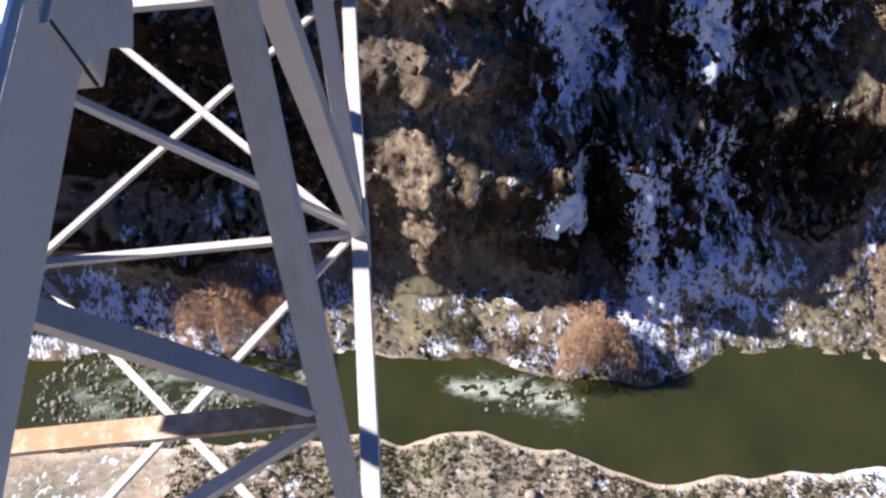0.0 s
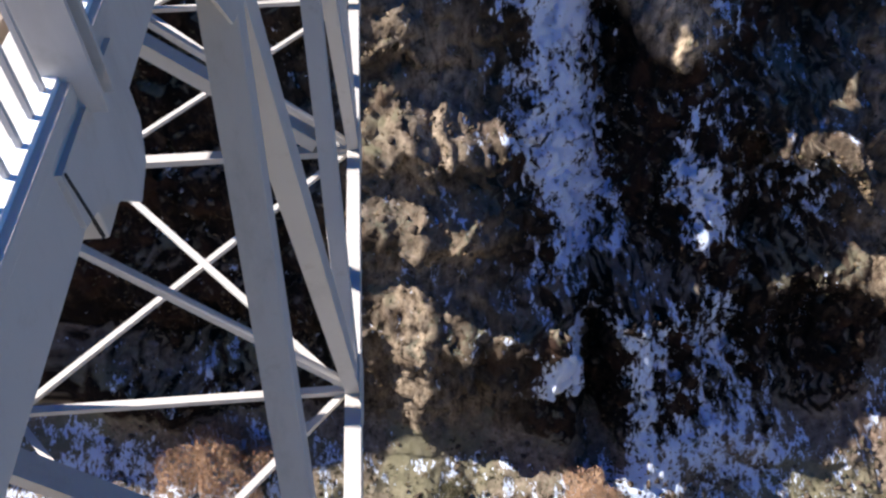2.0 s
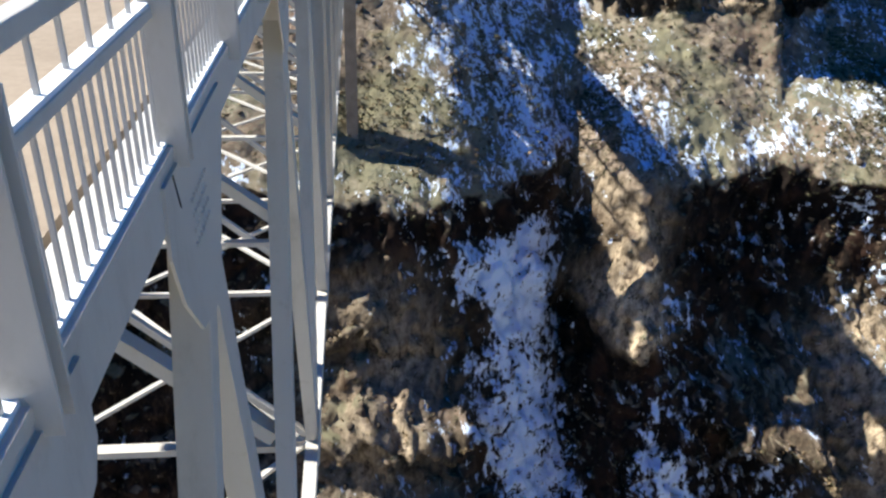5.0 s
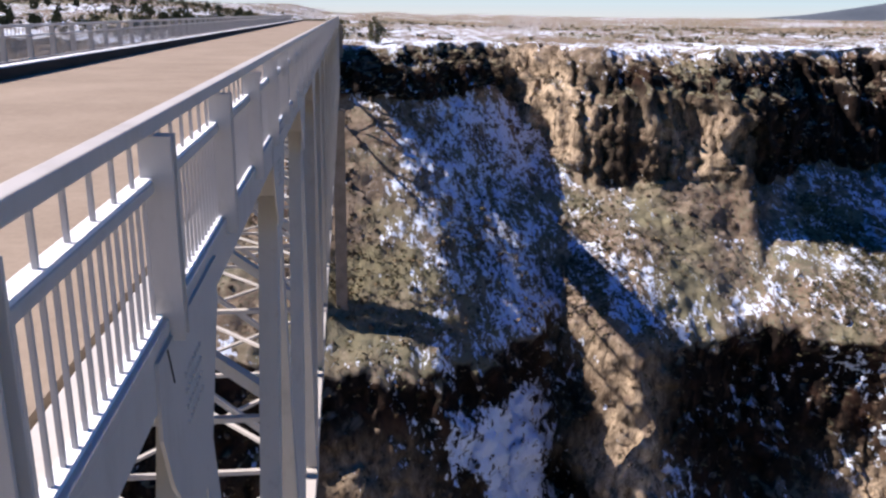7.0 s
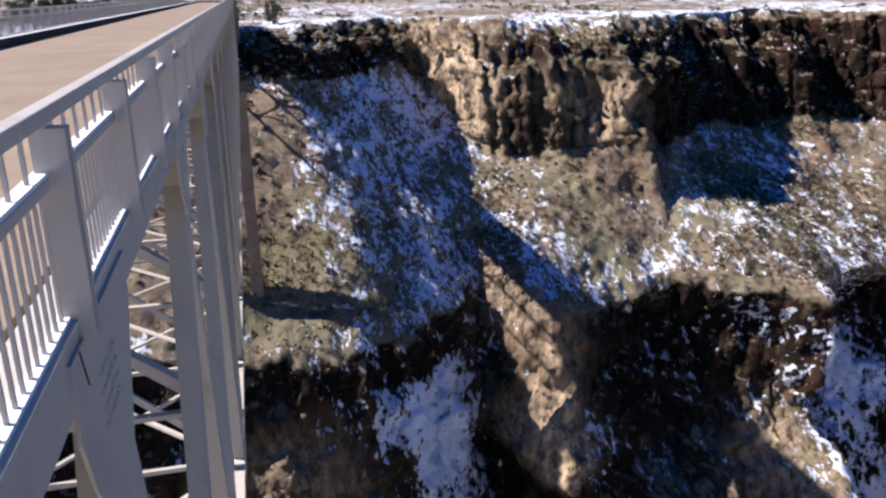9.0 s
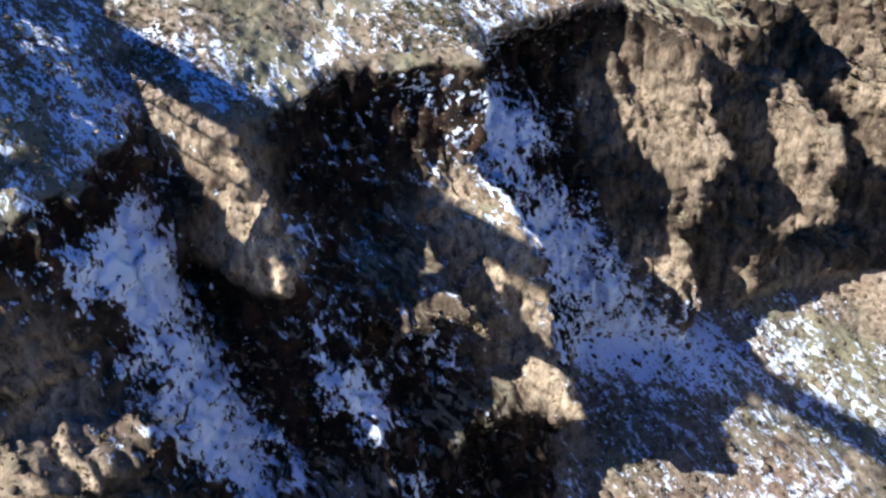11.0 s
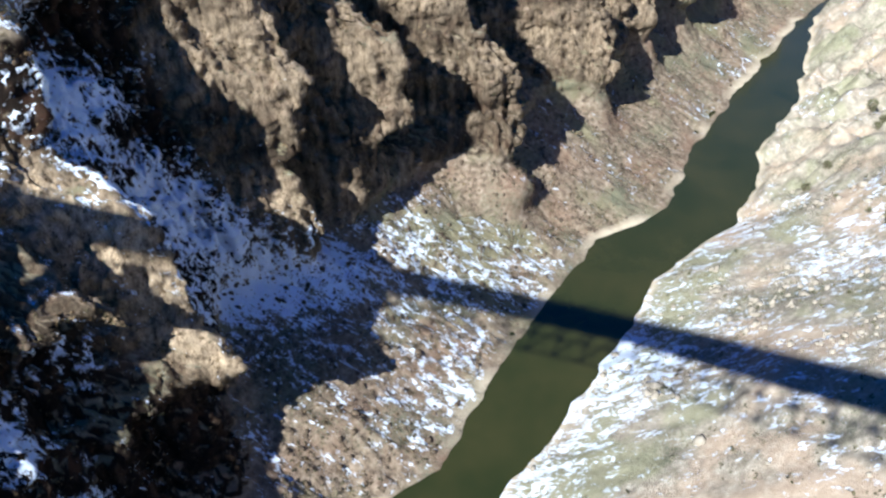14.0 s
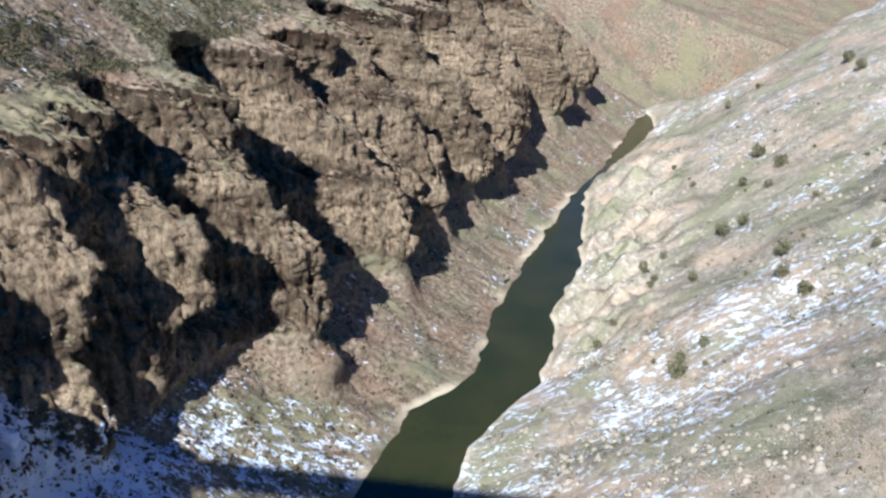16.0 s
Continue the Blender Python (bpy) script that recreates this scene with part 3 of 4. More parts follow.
def beam(p, q, w, h, bm=None, up=(0, 0, 1)):
    """A box from p to q, w across and h high."""
    bm = bm or bmesh.new()
    p, q = Vector(p), Vector(q)
    a = (q - p).normalized()
    s = a.cross(Vector(up))
    if s.length < 1e-4:
        s = Vector((1, 0, 0))
    s.normalize()
    u = s.cross(a)
    vs = []
    for e in (p, q):
        for i, j in ((-1, -1), (1, -1), (1, 1), (-1, 1)):
            vs.append(bm.verts.new(e + s * (i * w / 2) + u * (j * h / 2)))
    for f in ((3, 2, 1, 0), (4, 5, 6, 7), (0, 1, 5, 4), (1, 2, 6, 5), (2, 3, 7, 6), (3, 0, 4, 7)):
        bm.faces.new([vs[i] for i in f])
    return bm


def bevelled(bm, offset):
    bmesh.ops.bevel(bm, geom=bm.edges[:], offset=offset, segments=2, affect="EDGES", profile=0.6)
    return bm


def h_beam(p, q, w, h, web=0.03, flange=0.04, up=(0, 0, 1)):
    """A rolled I section from p to q: flanges w wide, h over all."""
    p, q = Vector(p), Vector(q)
    a = (q - p).normalized()
    s = a.cross(Vector(up)).normalized()
    u = s.cross(a)
    x, t, y, z = w / 2, web / 2, h / 2, h / 2 - flange
    ring = ((-x, -y), (x, -y), (x, -z), (t, -z), (t, z), (x, z), (x, y), (-x, y), (-x, z), (-t, z), (-t, -z), (-x, -z))
    bm = bmesh.new()
    ends = [[bm.verts.new(e + s * i + u * j) for i, j in ring] for e in (p, q)]
    for k in range(12):
        m = (k + 1) % 12
        bm.faces.new((ends[0][k], ends[0][m], ends[1][m], ends[1][k]))
    for e, flip in ((ends[0], True), (ends[1], False)):
        for ids in ((0, 1, 2, 3, 10, 11), (10, 3, 4, 9), (9, 4, 5, 6, 7, 8)):
            loop = [e[i] for i in ids]
            bm.faces.new(loop[::-1] if flip else loop)
    return bm


def plate(outline, x, thick):
    """A flat plate in the plane x, from (y, z) corners."""
    bm = bmesh.new()
    a = [bm.verts.new((x - thick / 2, y, z)) for y, z in outline]
    b = [bm.verts.new((x + thick / 2, y, z)) for y, z in outline]
    bm.faces.new(a)
    bm.faces.new(b[::-1])
    for i in range(len(a)):
        j = (i + 1) % len(a)
        bm.faces.new((a[j], a[i], b[i], b[j]))
    bmesh.ops.recalc_face_normals(bm, faces=bm.faces[:])
    return bm


def bolts(points, x, r=0.016):
    bm = bmesh.new()
    for y, z in points:
        beam((x, y, z), (x + 0.018, y, z), 2 * r, 2 * r, bm)
    return bm


bridge = tagged(new("bridge"), "grey painted steel deck truss bridge spanning the gorge", "bridge")
MID = (NEAR_T + FAR_T) / 2
part("deck_slab", beam((-6.95, Y0, DECK - 0.12), (-6.95, Y1 + 14, DECK - 0.12), 10.6, 0.24), ROAD, bridge, "dusty tan roadway")
part("kerb", bevelled(beam((-10.0, Y0, DECK + 0.16), (-10.0, Y1 + 14, DECK + 0.16), 0.35, 0.36), 0.03), KERB, bridge, "dark kerb along the roadway")
part("kerb_cap", beam((-10.02, Y0, DECK + 0.36), (-10.02, Y1 + 14, DECK + 0.36), 0.3, 0.05), SNOW, bridge, "line of snow on the kerb")
NEAR_GUSSET = ((-0.95, -0.01), (1.3, -0.01), (1.25, -0.38), (0.95, -0.8), (0.55, -1.45), (0.2, -1.6), (-0.35, -1.45), (-0.8, -0.95), (-1.0, -0.5))
FAR_GUSSET = ((-0.75, -0.01), (1.9, -0.01), (1.9, -0.3), (1.5, -1.4), (0.2, -1.5), (-0.75, -0.45))
for side, x in ((1, NEAR_T), (-1, FAR_T)):
    out = x + side * 0.2
    drop, lead = (0, 1.1) if side > 0 else (0.42, -0.5)
    part("top_chord", bevelled(beam((x, Y0, 173 - 2.19 - drop), (x, Y1, 173 - 2.19 - drop), 0.38, 0.36), 0.015), STEEL, bridge)
    if side > 0:
        part("fascia", bevelled(beam((-1.185, Y0, 173 - 2.15), (-1.185, Y1 + 14, 173 - 2.15), 0.10, 0.36), 0.01), STEEL, bridge)
    part("bottom_chord", bevelled(beam((x, Y0, LOW_Z), (x, Y1, LOW_Z), 0.36, 0.42), 0.015), STEEL, bridge)
    for k in range(-14, 24):
        y = NODE0 + PANEL * k
        for d in (-1, 1):
            low = y + d * PANEL / 2
            if low > Y1:
                continue
            start = y + (0.55 if side > 0 and d > 0 else lead)
            bm = h_beam((x, start, TOP_Z - 0.31), (x, low, LOW_Z + 0.2), 0.36, 0.48, 0.05, 0.035, (1, 0, 0)) if abs(k) > 2 else bevelled(beam((x, start, TOP_Z - 0.31), (x, low, LOW_Z + 0.2), 0.34, 0.34 if k == 0 and d < 0 else 0.46), 0.012)
            part("diagonal", bm, STEEL, bridge)
        # plates where the diagonals meet the chords
        px = -1.122 if side > 0 else out - 0.012
        gusset = part("gusset_plate", plate([(y + a, TOP_Z + b - drop * (b > -0.1)) for a, b in (NEAR_GUSSET if side > 0 else FAR_GUSSET)], px, 0.024), STEEL, bridge)
        low = y + PANEL / 2
        part("gusset_plate", plate([(low - 0.8, LOW_Z - 0.2), (low + 0.8, LOW_Z - 0.2), (low + 0.8, LOW_Z + 0.25), (low + 0.35, LOW_Z + 0.9), (low - 0.35, LOW_Z + 0.9), (low - 0.8, LOW_Z + 0.25)], out - side * 0.004, 0.024), STEEL, bridge)
        if side > 0 and -1 <= k <= 2:
            for u in range(7):
                for w in range(4):
                    part("bolt", bolts([(y + u * 0.09 - 0.27, TOP_Z - 0.40 - w * 0.12)], px + 0.012), STEEL, gusset)
# splice of the chord between two nodes, with its hanging plate and cover
SPL = 2.35
part("splice_plate", plate([(SPL - 0.42, TOP_Z - 0.01), (SPL + 0.45, TOP_Z - 0.01), (SPL + 0.45, TOP_Z - 0.45), (SPL + 0.33, TOP_Z - 0.62), (SPL + 0.12, TOP_Z - 0.68), (SPL - 0.05, TOP_Z - 0.5), (SPL - 0.3, TOP_Z - 0.32), (SPL - 0.42, TOP_Z - 0.28)], -1.122, 0.026), STEEL, bridge)
part("hanger", bevelled(beam((NEAR_T, SPL + 0.1, TOP_Z - 0.31), (NEAR_T, SPL + 0.1, TOP_Z - 0.72), 0.3, 0.34), 0.02), STEEL, bridge)
part("seam", beam((-1.108, SPL - 0.40, TOP_Z - 0.02), (-1.108, SPL - 0.34, TOP_Z - 0.42), 0.012, 0.012), KERB, bridge, "dark seam between two plates")
part("seam", beam((-1.108, NODE0 - 0.72, TOP_Z - 0.02), (-1.108, NODE0 - 0.60, TOP_Z - 0.3), 0.012, 0.012), KERB, bridge, "dark seam between two plates")
for k in range(-3, 12):
    y = NODE0 + PANEL * k
    low = y + PANEL / 2
    part("floor_beam", h_beam((NEAR_T - 0.2, y, TOP_Z - 0.6), (FAR_T + 0.2, y, TOP_Z - 0.6), 0.3, 0.6), STEEL, bridge)
    part("bottom_strut", beam((NEAR_T - 0.18, low, LOW_Z), (FAR_T + 0.18, low, LOW_Z), 0.18, 0.16), STEEL, bridge)
    part("lateral_brace", beam((NEAR_T - 0.2, low, LOW_Z + 0.06), (FAR_T + 0.2, low + PANEL, LOW_Z + 0.06), 0.16, 0.12), STEEL, bridge)
    part("lateral_brace", beam((FAR_T + 0.2, low, LOW_Z - 0.08), (NEAR_T - 0.2, low + PANEL, LOW_Z - 0.08), 0.16, 0.12), STEEL, bridge)
    # sway frame between the two diagonals that come down towards the near side
    jy, jz = y - 2.04, LOW_Z + 5.35
    part("sway_strut", beam((NEAR_T - 0.17, jy, jz), (FAR_T + 0.17, jy, jz), 0.32 if k == 0 else 0.22, 0.14), RUST if k == 0 else STEEL, bridge, "sway strut with rusty paint" if k == 0 else "")
    part("sway_brace", beam((NEAR_T - 0.17, jy + 0.05, jz + 0.2), (FAR_T + 0.17, y - 0.1, jz + 5.05), 0.3, 0.32), STEEL, bridge)
    if k < 1:
        part("sway_brace", beam((NEAR_T - 0.17, jy - 0.05, jz - 0.25), (FAR_T + 0.17, y - PANEL / 2 + 0.1, LOW_Z + 0.3), 0.2, 0.2), STEEL, bridge)
    part("sway_brace", beam((NEAR_T - 0.17, low, LOW_Z + 0.3), (FAR_T + 0.17, low + 2.1, LOW_Z + 5.4), 0.18, 0.2), STEEL, bridge)
for x in (-3.3, -5.3, -7.3):
    part("stringer", h_beam((x, Y0, DECK - 0.46), (x, Y1, DECK - 0.46), 0.2, 0.4), STEEL, bridge)
# the far pier on the bench, and the abutment
for x in (NEAR_T + 0.2, FAR_T - 0.2):
    bm = bmesh.new()
    for z0, z1, w in ((98, 120, 3.0), (120, 156.8, 2.1)):
        beam((x, 141, z0), (x, 141, z1), w, w, bm)
    part("pier_column", bevelled(bm, 0.08), CONCRETE, bridge, "stained concrete pier column")
part("pier_cap", bevelled(beam((NEAR_T + 1.0, 141, 156.2), (FAR_T - 1.0, 141, 156.2), 2.2, 1.6), 0.08), CONCRETE, bridge)
part("abutment", bevelled(beam((MID, 197.5, 150), (MID, 197.5, 170.4), 3.0, 10.0, up=(1, 0, 0)), 0.1), CONCRETE, bridge, "concrete abutment at the rim")

# ---- railings ----
PITCH, FIRST = 2.65, 2.4
RAIL_X = -1.2


def railing_at(x, first_k, last_k, near_k, name_label):
    rail = tagged(new("railing"), name_label, "railing", group="bridge railings")
    a, b = FIRST + PITCH * first_k, FIRST + PITCH * last_k
    for nm, z, w, h in (("top_rail", 173 - 0.66, 0.11, 0.10), ("middle_rail", 173 - 1.03, 0.10, 0.07), ("bottom_rail", 173 - 1.93, 0.15, 0.08)):
        part(nm, bevelled(beam((x, a, z), (x, b, z), w, h), 0.012), STEEL, rail)
    side = 1 if x > MID else -1
    post_mesh = bevelled(h_beam((0, 0, 173 - 2.04), (0, 0, 173 - 0.715), 0.20, 0.15, 0.02, 0.025, (0, 1, 0)), 0.004)
    first = part("post", post_mesh, STEEL, rail)
    first.location = (x + side * 0.07, FIRST + PITCH * first_k, 0)
    for k in range(first_k + 1, last_k + 1):
        p = new("post", first.data)
        p.parent, p.location = rail, (x + side * 0.07, FIRST + PITCH * k, 0)
    lower = part("picket", beam((0, 0, 173 - 1.889), (0, 0, 173 - 1.066), 0.022, 0.022, up=(0, 1, 0)), STEEL, rail)
    upper = part("picket", beam((0, 0, 173 - 0.994), (0, 0, 173 - 0.711), 0.024, 0.024, up=(0, 1, 0)), STEEL, rail)
    far = bmesh.new()
    free = [lower, upper]
    for k in range(first_k, last_k):
        y0 = FIRST + PITCH * k
        for kind, count in ((lower, 16), (upper, 6)):
            for i in range(count):
                y = y0 + PITCH * (i + 1) / (count + 1)
                if near_k and near_k[0] <= k < near_k[1]:
                    if kind in free:
                        free.remove(kind)
                        ob = kind
                    else:
                        ob = new("picket", kind.data)
                        ob.parent = rail
                    ob.location = (x, y, 0)
                else:
                    z0, z1 = (173 - 1.889, 173 - 1.066) if kind is lower else (173 - 0.994, 173 - 0.711)
                    beam((x, y, z0), (x, y, z1), 0.022, 0.022, far, (0, 1, 0))
    tagged(part("picket_row", far, STEEL, rail), kind="stuff")
    for ob in free:
        bpy.data.objects.remove(ob)
    if x < MID:
        return rail
    # snow lying along the lower rails
    part("snow_line", beam((x - side * 0.005, a, 173 - 1.876), (x - side * 0.005, b, 173 - 1.870), 0.08, 0.03), SNOW, rail, "thin line of snow on the bottom rail")
    part("snow_line", beam((x - side * 0.005, a, 173 - 0.983), (x - side * 0.005, b, 173 - 0.982), 0.09, 0.026), SNOW, rail, "thin line of snow on the middle rail")
    return rail


railing_at(RAIL_X, -3, 74, (-1, 12), "grey steel railing with pickets along the bridge edge")
railing_at(-12.15, -3, 74, (4, 17), "grey steel railing along the far side of the roadway")


# ---- brush, boulders and water's edge ----
def raw_mesh(name, verts, faces, material, label, category, kind="stuff"):
    me = bpy.data.meshes.new(name)
    n = faces.shape[1]
    me.vertices.add(len(verts))
    me.vertices.foreach_set("co", verts.astype(np.float32).ravel())
    me.loops.add(faces.size)
    me.loops.foreach_set("vertex_index", faces.astype(np.int32).ravel())
    me.polygons.add(len(faces))
    me.polygons.foreach_set("loop_start", np.arange(0, faces.size, n))
    me.update(calc_edges=True)
    me.materials.append(material)
    return tagged(new(name, me), label, category, kind=kind)


def tufts(rng, centres, radii, blades, flat=0.7, size=0.33):
    """Brush: round every centre a clump of small bent leaf triangles."""
    n = len(centres)
    d = rng.normal(size=(n, blades, 3))
    d /= np.linalg.norm(d, axis=-1, keepdims=True)
    d[..., 2] = np.abs(d[..., 2]) * flat
    r = radii[:, None, None] * rng.uniform(0.35, 1.0, (n, blades, 1))
    mid = centres[:, None, :] + d * r
    a = rng.normal(size=(n, blades, 3))
    b = np.cross(a, d + 0.3 * rng.normal(size=d.shape))
    s = radii[:, None, None] * size
    a = a / np.linalg.norm(a, axis=-1, keepdims=True) * s
    b = b / (np.linalg.norm(b, axis=-1, keepdims=True) + 1e-6) * s
    quad = np.stack([mid - a, mid + 0.55 * b, mid + a, mid - 0.5 * b], 2)
    v = quad.reshape(-1, 3)
    f = np.arange(len(v)).reshape(-1, 4)
    return v, f


ICO = bmesh.new()
bmesh.ops.create_icosphere(ICO, subdivisions=1, radius=1.0)
ICO_V = np.array([v.co[:] for v in ICO.verts])
ICO_F = np.array([[v.index for v in f.verts] for f in ICO.faces])
ICO.free()


def boulders(rng, centres, radii):
    n = len(centres)
    v = ICO_V[None] * rng.uniform(0.55, 1.15, (n, len(ICO_V), 1)) * radii[:, None, None] * rng.uniform(0.6, 1.2, (n, 1, 3)) + centres[:, None, :]
    f = ICO_F[None] + (np.arange(n) * len(ICO_V))[:, None, None]
    return v.reshape(-1, 3), f.reshape(-1, 3)


def spots(rng, X, Y, Z, weight, count):
    """Random places on a sheet, as thick as weight says per square metre."""
    ax = np.linalg.norm(np.stack([np.diff(X, axis=1)[:-1], np.diff(Y, axis=1)[:-1], np.diff(Z, axis=1)[:-1]], -1), axis=-1)
    ay = np.linalg.norm(np.stack([np.diff(X, axis=0)[:, :-1], np.diff(Y, axis=0)[:, :-1], np.diff(Z, axis=0)[:, :-1]], -1), axis=-1)
    p = (weight[:-1, :-1] * ax * ay).ravel()
    pick = rng.choice(p.size, count, p=p / p.sum())
    r, c = np.unravel_index(pick, ax.shape)
    u, w = rng.uniform(size=(2, count))
    P = np.stack([X, Y, Z], -1)
    return (P[r, c] * ((1 - u) * (1 - w))[:, None] + P[r, c + 1] * (u * (1 - w))[:, None] + P[r + 1, c] * ((1 - u) * w)[:, None] + P[r + 1, c + 1] * (u * w)[:, None]), (r, c)


rng = np.random.default_rng(5)
in_view = (FX > -75) & (FX < 640)
fade = 1 / (1 + (np.maximum(FX - 160, 0) / 190) ** 2)
open_land = (1 - FC) * in_view * (GV > 0.05) * (GV < 4.02) * fade
patchy = np.clip(0.5 + 1.3 * fbm(FX / 14, FY / 14, FZ / 14, seed=101, octaves=3), 0.03, 1.5)
level = FC * smooth(0.25, 0.6, NZ) * in_view * fade

P, _ = spots(rng, FX, FY, FZ, open_land * patchy * (1 + 2.2 * smooth(88, 100, FX) * (1 - smooth(170, 200, FX)) * (GV > 2) * (GV < 3) + 9 * smooth(140, 220, FX) * (1 - smooth(380, 480, FX)) * (GV > 2)) + 0.12 * level, 58000)
raw_mesh("sagebrush", *tufts(rng, P, rng.uniform(0.3, 0.9, len(P)), 6, size=0.4), SAGE, "grey-green sagebrush scattered over the gorge slopes", "brush")
P, _ = spots(rng, FX, FY, FZ, (0.5 + 1.2 * bell(FX, 0, 14) * (GV > 2)) * open_land * patchy + 0.5 * level, 20000)
raw_mesh("dry_shrubs", *tufts(rng, P, rng.uniform(0.35, 1.1, len(P)), 7, size=0.38), DRY, "dry brown shrubs on ledges and talus", "brush")
P, _ = spots(rng, FX, FY, FZ, open_land * (0.4 + (GV < 1.02)) + 0.3 * level, 9500)
raw_mesh("boulders", *boulders(rng, P, 0.25 + 0.9 * rng.uniform(size=len(P)) ** 3), STONE, "dark basalt boulders fallen on the slopes", "boulders")
W2 = (A > -60) & (A < 560) & (B > 1) & (B < 200)
P, _ = spots(rng, A, CY, CZ, W2 * (np.clip(0.35 + fbm(A / 15, CY / 15, seed=111), 0.02, 1) + 0.5 * (A < 95) * (B < 45)) / (1 + (np.maximum(A - 120, 0) / 150) ** 2) * (1 + 16 * (A < 95) * (B < 45)), 31000)
raw_mesh("bank_brush", *tufts(rng, P, 0.25 + 1.1 * rng.uniform(size=len(P)) ** 2, 6, size=0.4), SAGE, "low sagebrush on the near slope", "brush")


P, _ = spots(rng, A, CY, CZ, W2 * np.clip(-0.1 + fbm(A / 22, CY / 22, seed=113), 0.01, 1) / (1 + (np.maximum(A - 200, 0) / 150) ** 2), 6000)
raw_mesh("slope_rocks", *boulders(rng, P, 0.25 + 1.5 * rng.uniform(size=len(P)) ** 4), PALE_ROCK, "pale weathered rocks lying on the near slope", "rocks")
P, _ = spots(rng, FX, FY, FZ, (GV > 4.08) * (GV < 4.75) * (FX > -420) * (FX < 500) * np.clip(0.4 + fbm(FX / 50, FY / 50, seed=115), 0.03, 1.5) / (1 + (np.maximum(FY - 300, 0) / 200) ** 2) * (1 + 7 * (FX < 0)), 16000)
raw_mesh("plateau_brush", *tufts(rng, P, 0.4 + 1.7 * rng.uniform(size=len(P)) ** 2, 6, size=0.4), SAGE, "dark sagebrush dotted over the snowy plateau", "brush")


# ---- single plants and distant ground ----
def ground_at(x, y):
    """Height of the far side at a place, from the nearest point of its sheet."""
    c = np.argmin(np.abs(XS - x))
    r = np.argmin(np.abs(FY[:, c] - y) + (GV[:, c] < 0) * 1e6)
    return float(FZ[r, c])


def thicket(x, y, wide, high, blades, material, label, seed):
    """A dense shrub: upright stems fanned out from the ground, and a haze of twigs round them."""
    g = np.random.default_rng(seed)
    z = ground_at(x, y)
    top = tagged(new("shrub"), label, "shrub")
    top.location = (x, y, z)
    for i in range(26):
        a, r = g.uniform(0, 2 * math.pi), wide * 0.42 * math.sqrt(g.uniform())
        root = Vector((0.75 * r * math.cos(a), 0.75 * r * math.sin(a), -0.4))
        tip = Vector((1.15 * r * math.cos(a), 1.15 * r * math.sin(a), high * g.uniform(0.6, 0.95)))
        part("stem", beam(root, tip, 0.09, 0.09, None, (1, 0.2, 0)), BARK, top)
    a, r = g.uniform(0, 2 * math.pi, blades), wide * 0.5 * np.sqrt(g.uniform(0, 1, blades))
    lump = 1 + 0.35 * np.sin(3 * a + seed) + 0.2 * np.sin(7 * a)
    dome = np.sqrt(np.clip(1 - (r / (wide * 0.52)) ** 2, 0.05, 1))
    c = np.stack([r * lump * np.cos(a), r * lump * np.sin(a), high * dome * g.uniform(0.15, 1.0, blades)], -1)
    v, f = tufts(g, c, np.full(blades, 0.32), 3, 1.0, 0.5)
    ob = raw_mesh("twig_crown", v, f, material, "", "")
    ob.parent = top
    return top


thicket(34.5, 69.5, 15, 15, 12000, WILLOW, "orange willow thicket without leaves on the river bank", 3)
thicket(-47, 85.5, 20, 12, 11000, WILLOW, "orange-brown willow thicket below the cliff", 4)
thicket(-36, 87, 11, 6.0, 3000, WILLOW, "orange-brown willow thicket below the cliff", 8)
thicket(6, 77, 8, 4.0, 800, SAGE, "grey-green shrub on the rocky bank", 5)
thicket(17, 73, 7, 2.4, 500, DRY, "brown bank shrub among boulders", 6)
thicket(24, 69, 6, 2.2, 400, DRY, "brown bank shrub among boulders", 7)


def juniper(x, y, high, seed, z=None, label="dark green juniper standing on the snowy plateau", group="junipers on the rim", leaves=JUNIPER):
    g = np.random.default_rng(seed)
    top = tagged(new("juniper_tree"), label, "tree", group=group)
    top.location = (x, y, (ground_at(x, y) if z is None else z) - 0.2)
    trunk = bmesh.new()
    for i in range(5):
        a = g.uniform(0, 2 * math.pi)
        beam((0, 0, 0), (0.25 * high * math.cos(a), 0.25 * high * math.sin(a), 0.55 * high), 0.12, 0.12, trunk, (0.3, 1, 0))
    beam((0, 0, -0.3), (0.05, 0, 0.6 * high), 0.3, 0.3, trunk, (0, 1, 0))
    part("trunk", trunk, BARK, top)
    n = 120
    d = g.normal(size=(n, 3))
    d /= np.linalg.norm(d, axis=1, keepdims=True)
    c = d * g.uniform(0.4, 1, (n, 1)) ** 0.5 * np.array([0.42, 0.42, 0.45]) * high * (1 + 0.3 * np.sin(4 * d[:, :1] + seed)) + np.array([0, 0, 0.55 * high])
    v, f = tufts(g, c, np.full(n, 0.1 * high), 5, 1.0, 0.75)
    ob = raw_mesh("crown", v, f, leaves, "", "")
    ob.parent = top


for i in range(110):
    far = 225 + 400 * rng.uniform() ** 1.3
    bearing = radians(rng.uniform(-27, -3))
    juniper(far * math.tan(bearing), far, rng.uniform(2.4, 4.8), 100 + i)
juniper(8, 212, 6.0, 260, label="large bare grey bush at the rim of the gorge", leaves=PALE_JUNIPER)
juniper(-3, 214, 3.0, 151)

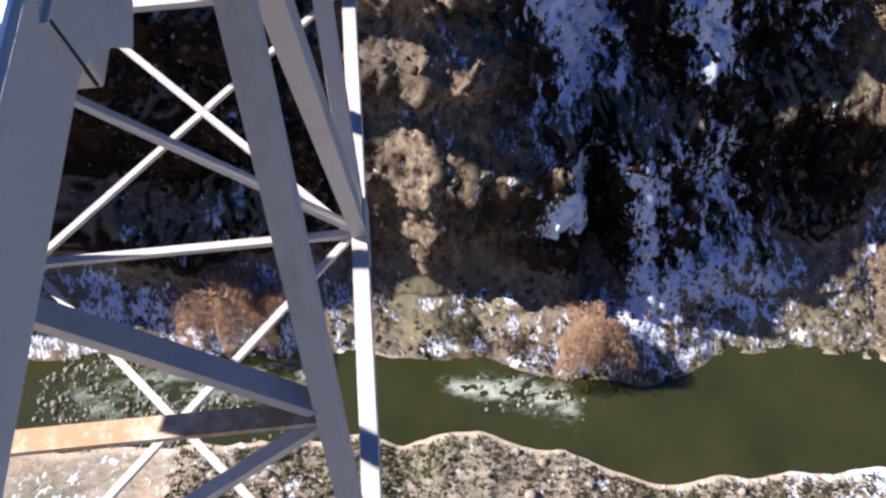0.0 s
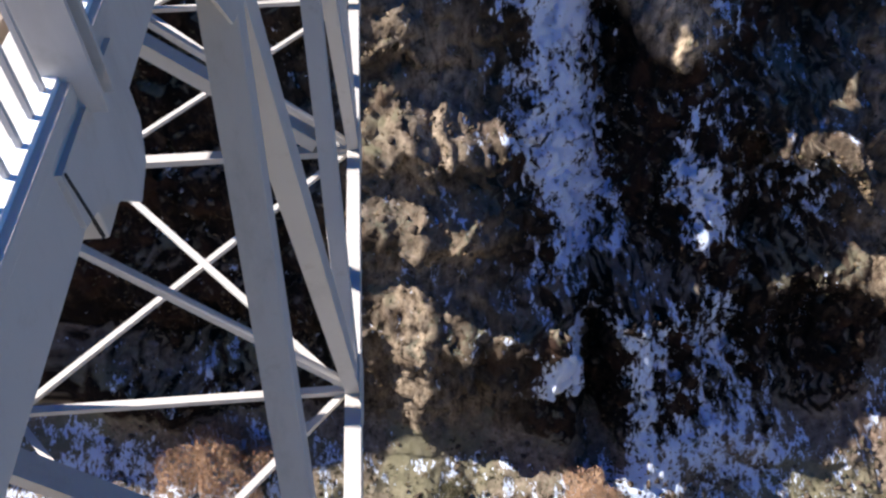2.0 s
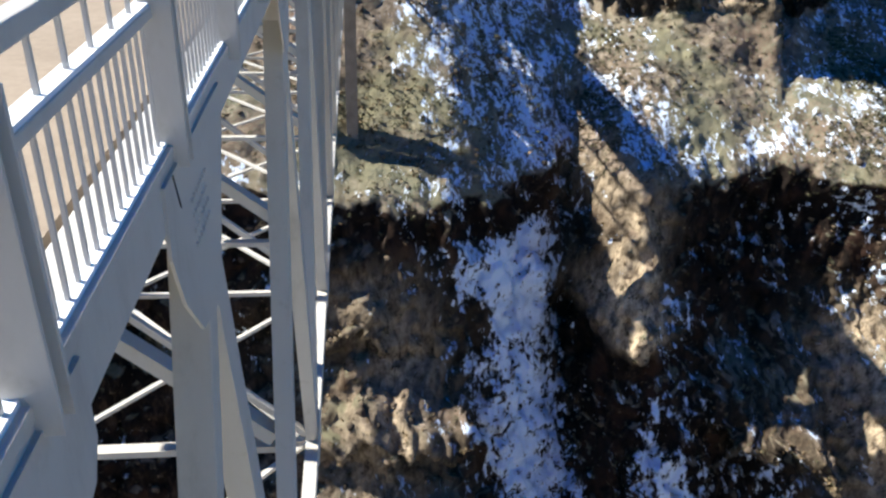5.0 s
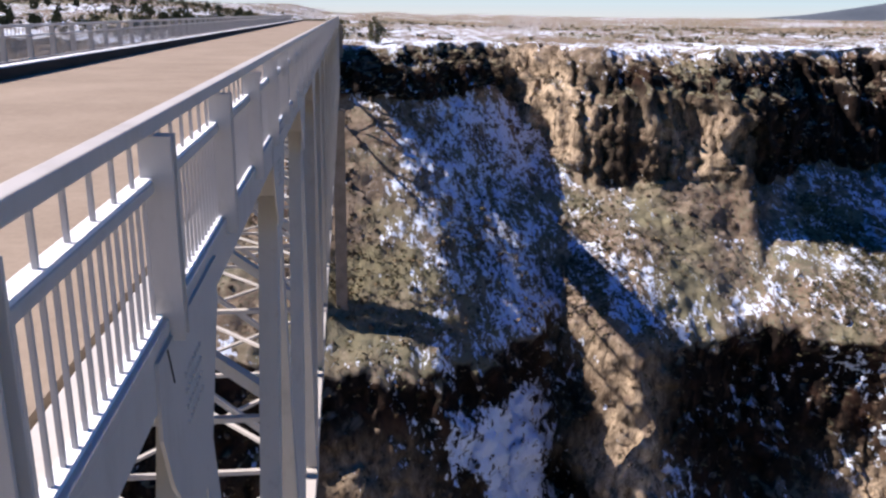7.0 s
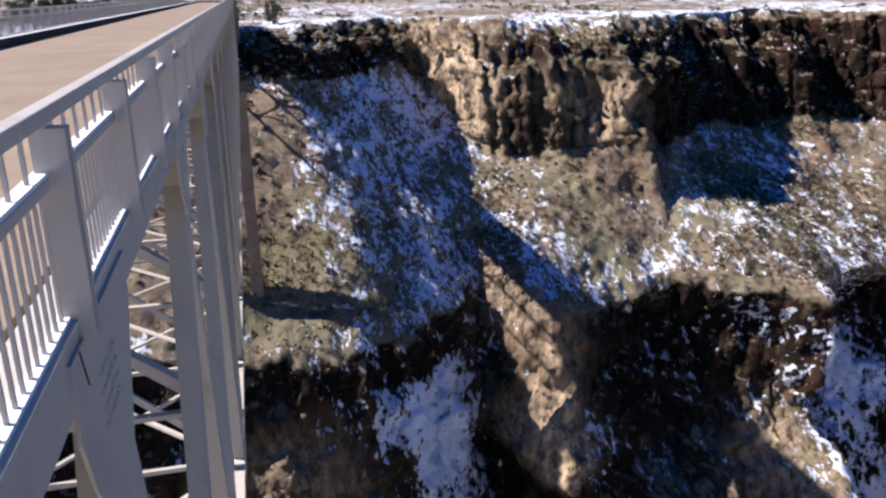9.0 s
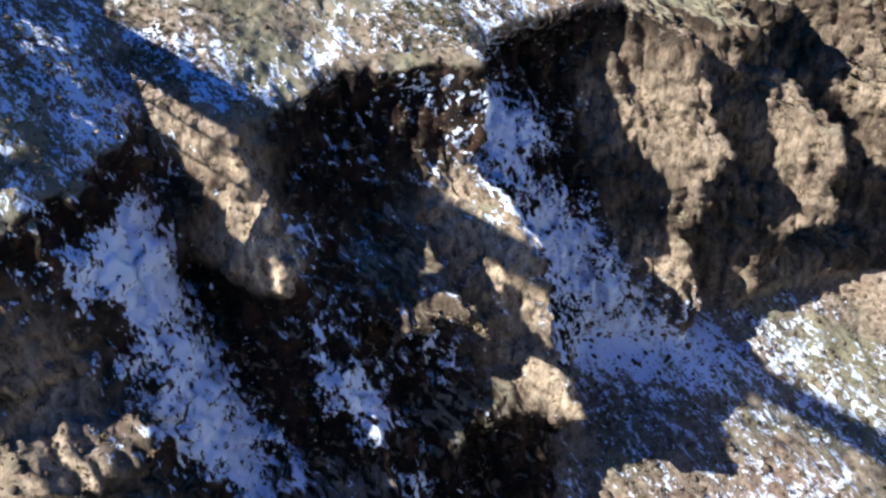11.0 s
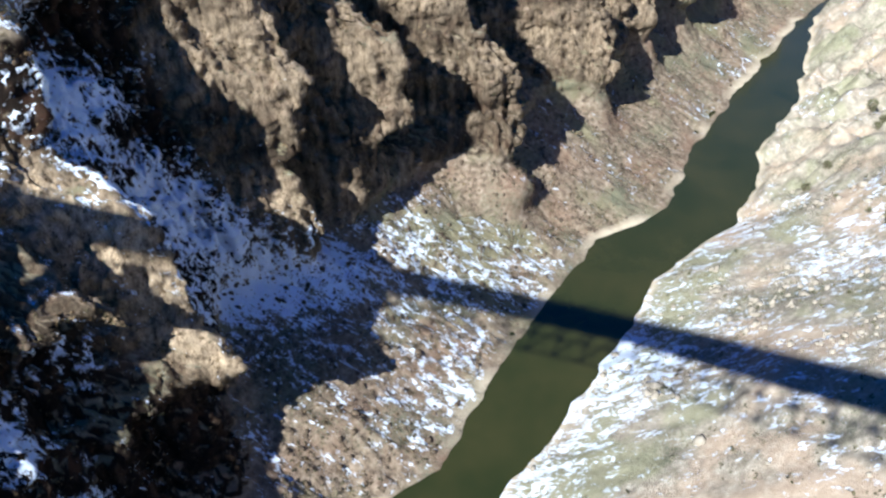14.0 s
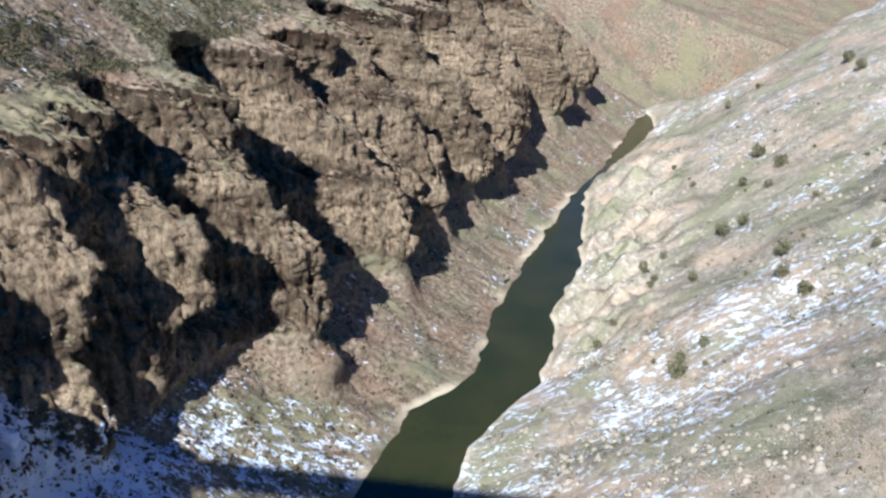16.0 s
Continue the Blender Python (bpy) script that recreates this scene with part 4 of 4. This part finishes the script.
# the volcanic hill on the horizon, distance haze painted into its colour
HX, HY = np.meshgrid(np.linspace(900, 4200, 60), np.linspace(2600, 3500, 24))
rise = 125 * bell(HX, 2500, 620) * bell(HY, 3050, 260) + 70 * bell(HX, 3300, 600) * bell(HY, 3100, 300)
HZ = 168 + rise * (1 + 0.12 * fbm(HX / 300, HY / 300, seed=121)) - 4
tagged(sheet("ground_distant_hill", HX, HY, HZ, HAZED_HILL), "distant volcanic hill on the horizon, coloured blue for air haze", "hill", kind="structure")


# junipers on the near slope
def near_height(x, y):
    c = np.argmin(np.abs(NXS - x))
    return float(np.interp(-y, -CY[:, c], CZ[:, c]))


for i in range(64):
    x = 210 + 330 * rng.uniform()
    d = 18 + 150 * rng.uniform()
    y = float(np.interp(x, *np.array(NEAR_EDGE).T)) - d
    juniper(x, y, 1.6 + 5.2 * rng.uniform() ** 2, 300 + i, near_height(x, y), "low grey-green juniper on the pale near slope", "junipers on the near slope", PALE_JUNIPER)

for x, y, high in ((315, -87, 6.5), (386, -115, 7.5), (232, -92, 5.0), (222, -63, 4.2), (300, -60, 3.6), (345, -110, 4.0)):
    juniper(x, y, high, 400 + x, near_height(x, y), "low grey-green juniper on the pale near slope", "junipers on the near slope", PALE_JUNIPER)

# riffle where the river runs shallow over stones
RX, RY = np.meshgrid(np.linspace(-90, 44, 270), np.linspace(46, 90, 110))
line = (RX - 3) / 28
F = np.exp(-(((RY - (65.5 - 7.5 * line)) / (3.4 + 3.0 * np.clip(line, 0, 1))) ** 2)) * smooth(-0.25, 0.05, line) * (1 - smooth(0.85, 1.1, line))
F = F + 0.75 * smooth(-90, -80, RX) * (1 - smooth(-32, -20, RX)) * np.exp(-(((RY - (67 - 0.06 * RX)) / 9) ** 2))
F = F * (0.75 + 0.35 * fbm(RX / 6, RY / 2, seed=131, octaves=2))
tagged(sheet("water_riffle", RX, RY, 0.03 + 0.25 * F * fbm(RX / 2, RY / 1.2, seed=133, octaves=3), WATER, {"foam": np.clip(F, 0, 1.2) * 0.75}), "white broken water over a shallow bar", "river", kind="structure")
P = np.stack([rng.uniform(8, 33, 130), np.zeros(130), np.full(130, -0.1)], -1)
P[:, 1] = 65.5 - 7.5 * (P[:, 0] - 3) / 28 + rng.normal(size=130) * 2.4
Q = np.stack([rng.uniform(-92, -24, 2600), rng.uniform(57, 86, 2600), np.full(2600, -0.05)], -1)
Q = Q[fbm(Q[:, 0] / 9, Q[:, 1] / 5, seed=135, octaves=3) > -0.25]
P = np.concatenate([P, Q])
raw_mesh("riffle_stones", *boulders(rng, P, 0.2 + 0.7 * rng.uniform(size=len(P)) ** 2), WET, "grey stones standing in the riffle", "stones")

# pale haze low in the sky
ANG, UP = np.meshgrid(np.radians(np.linspace(-50, 70, 60)), np.array([60.0, 150, 250, 420]))
tagged(sheet("backdrop_sky", 4600 * np.sin(ANG), 4600 * np.cos(ANG), UP, HAZE), "pale blue haze low in the sky", "sky", kind="structure")
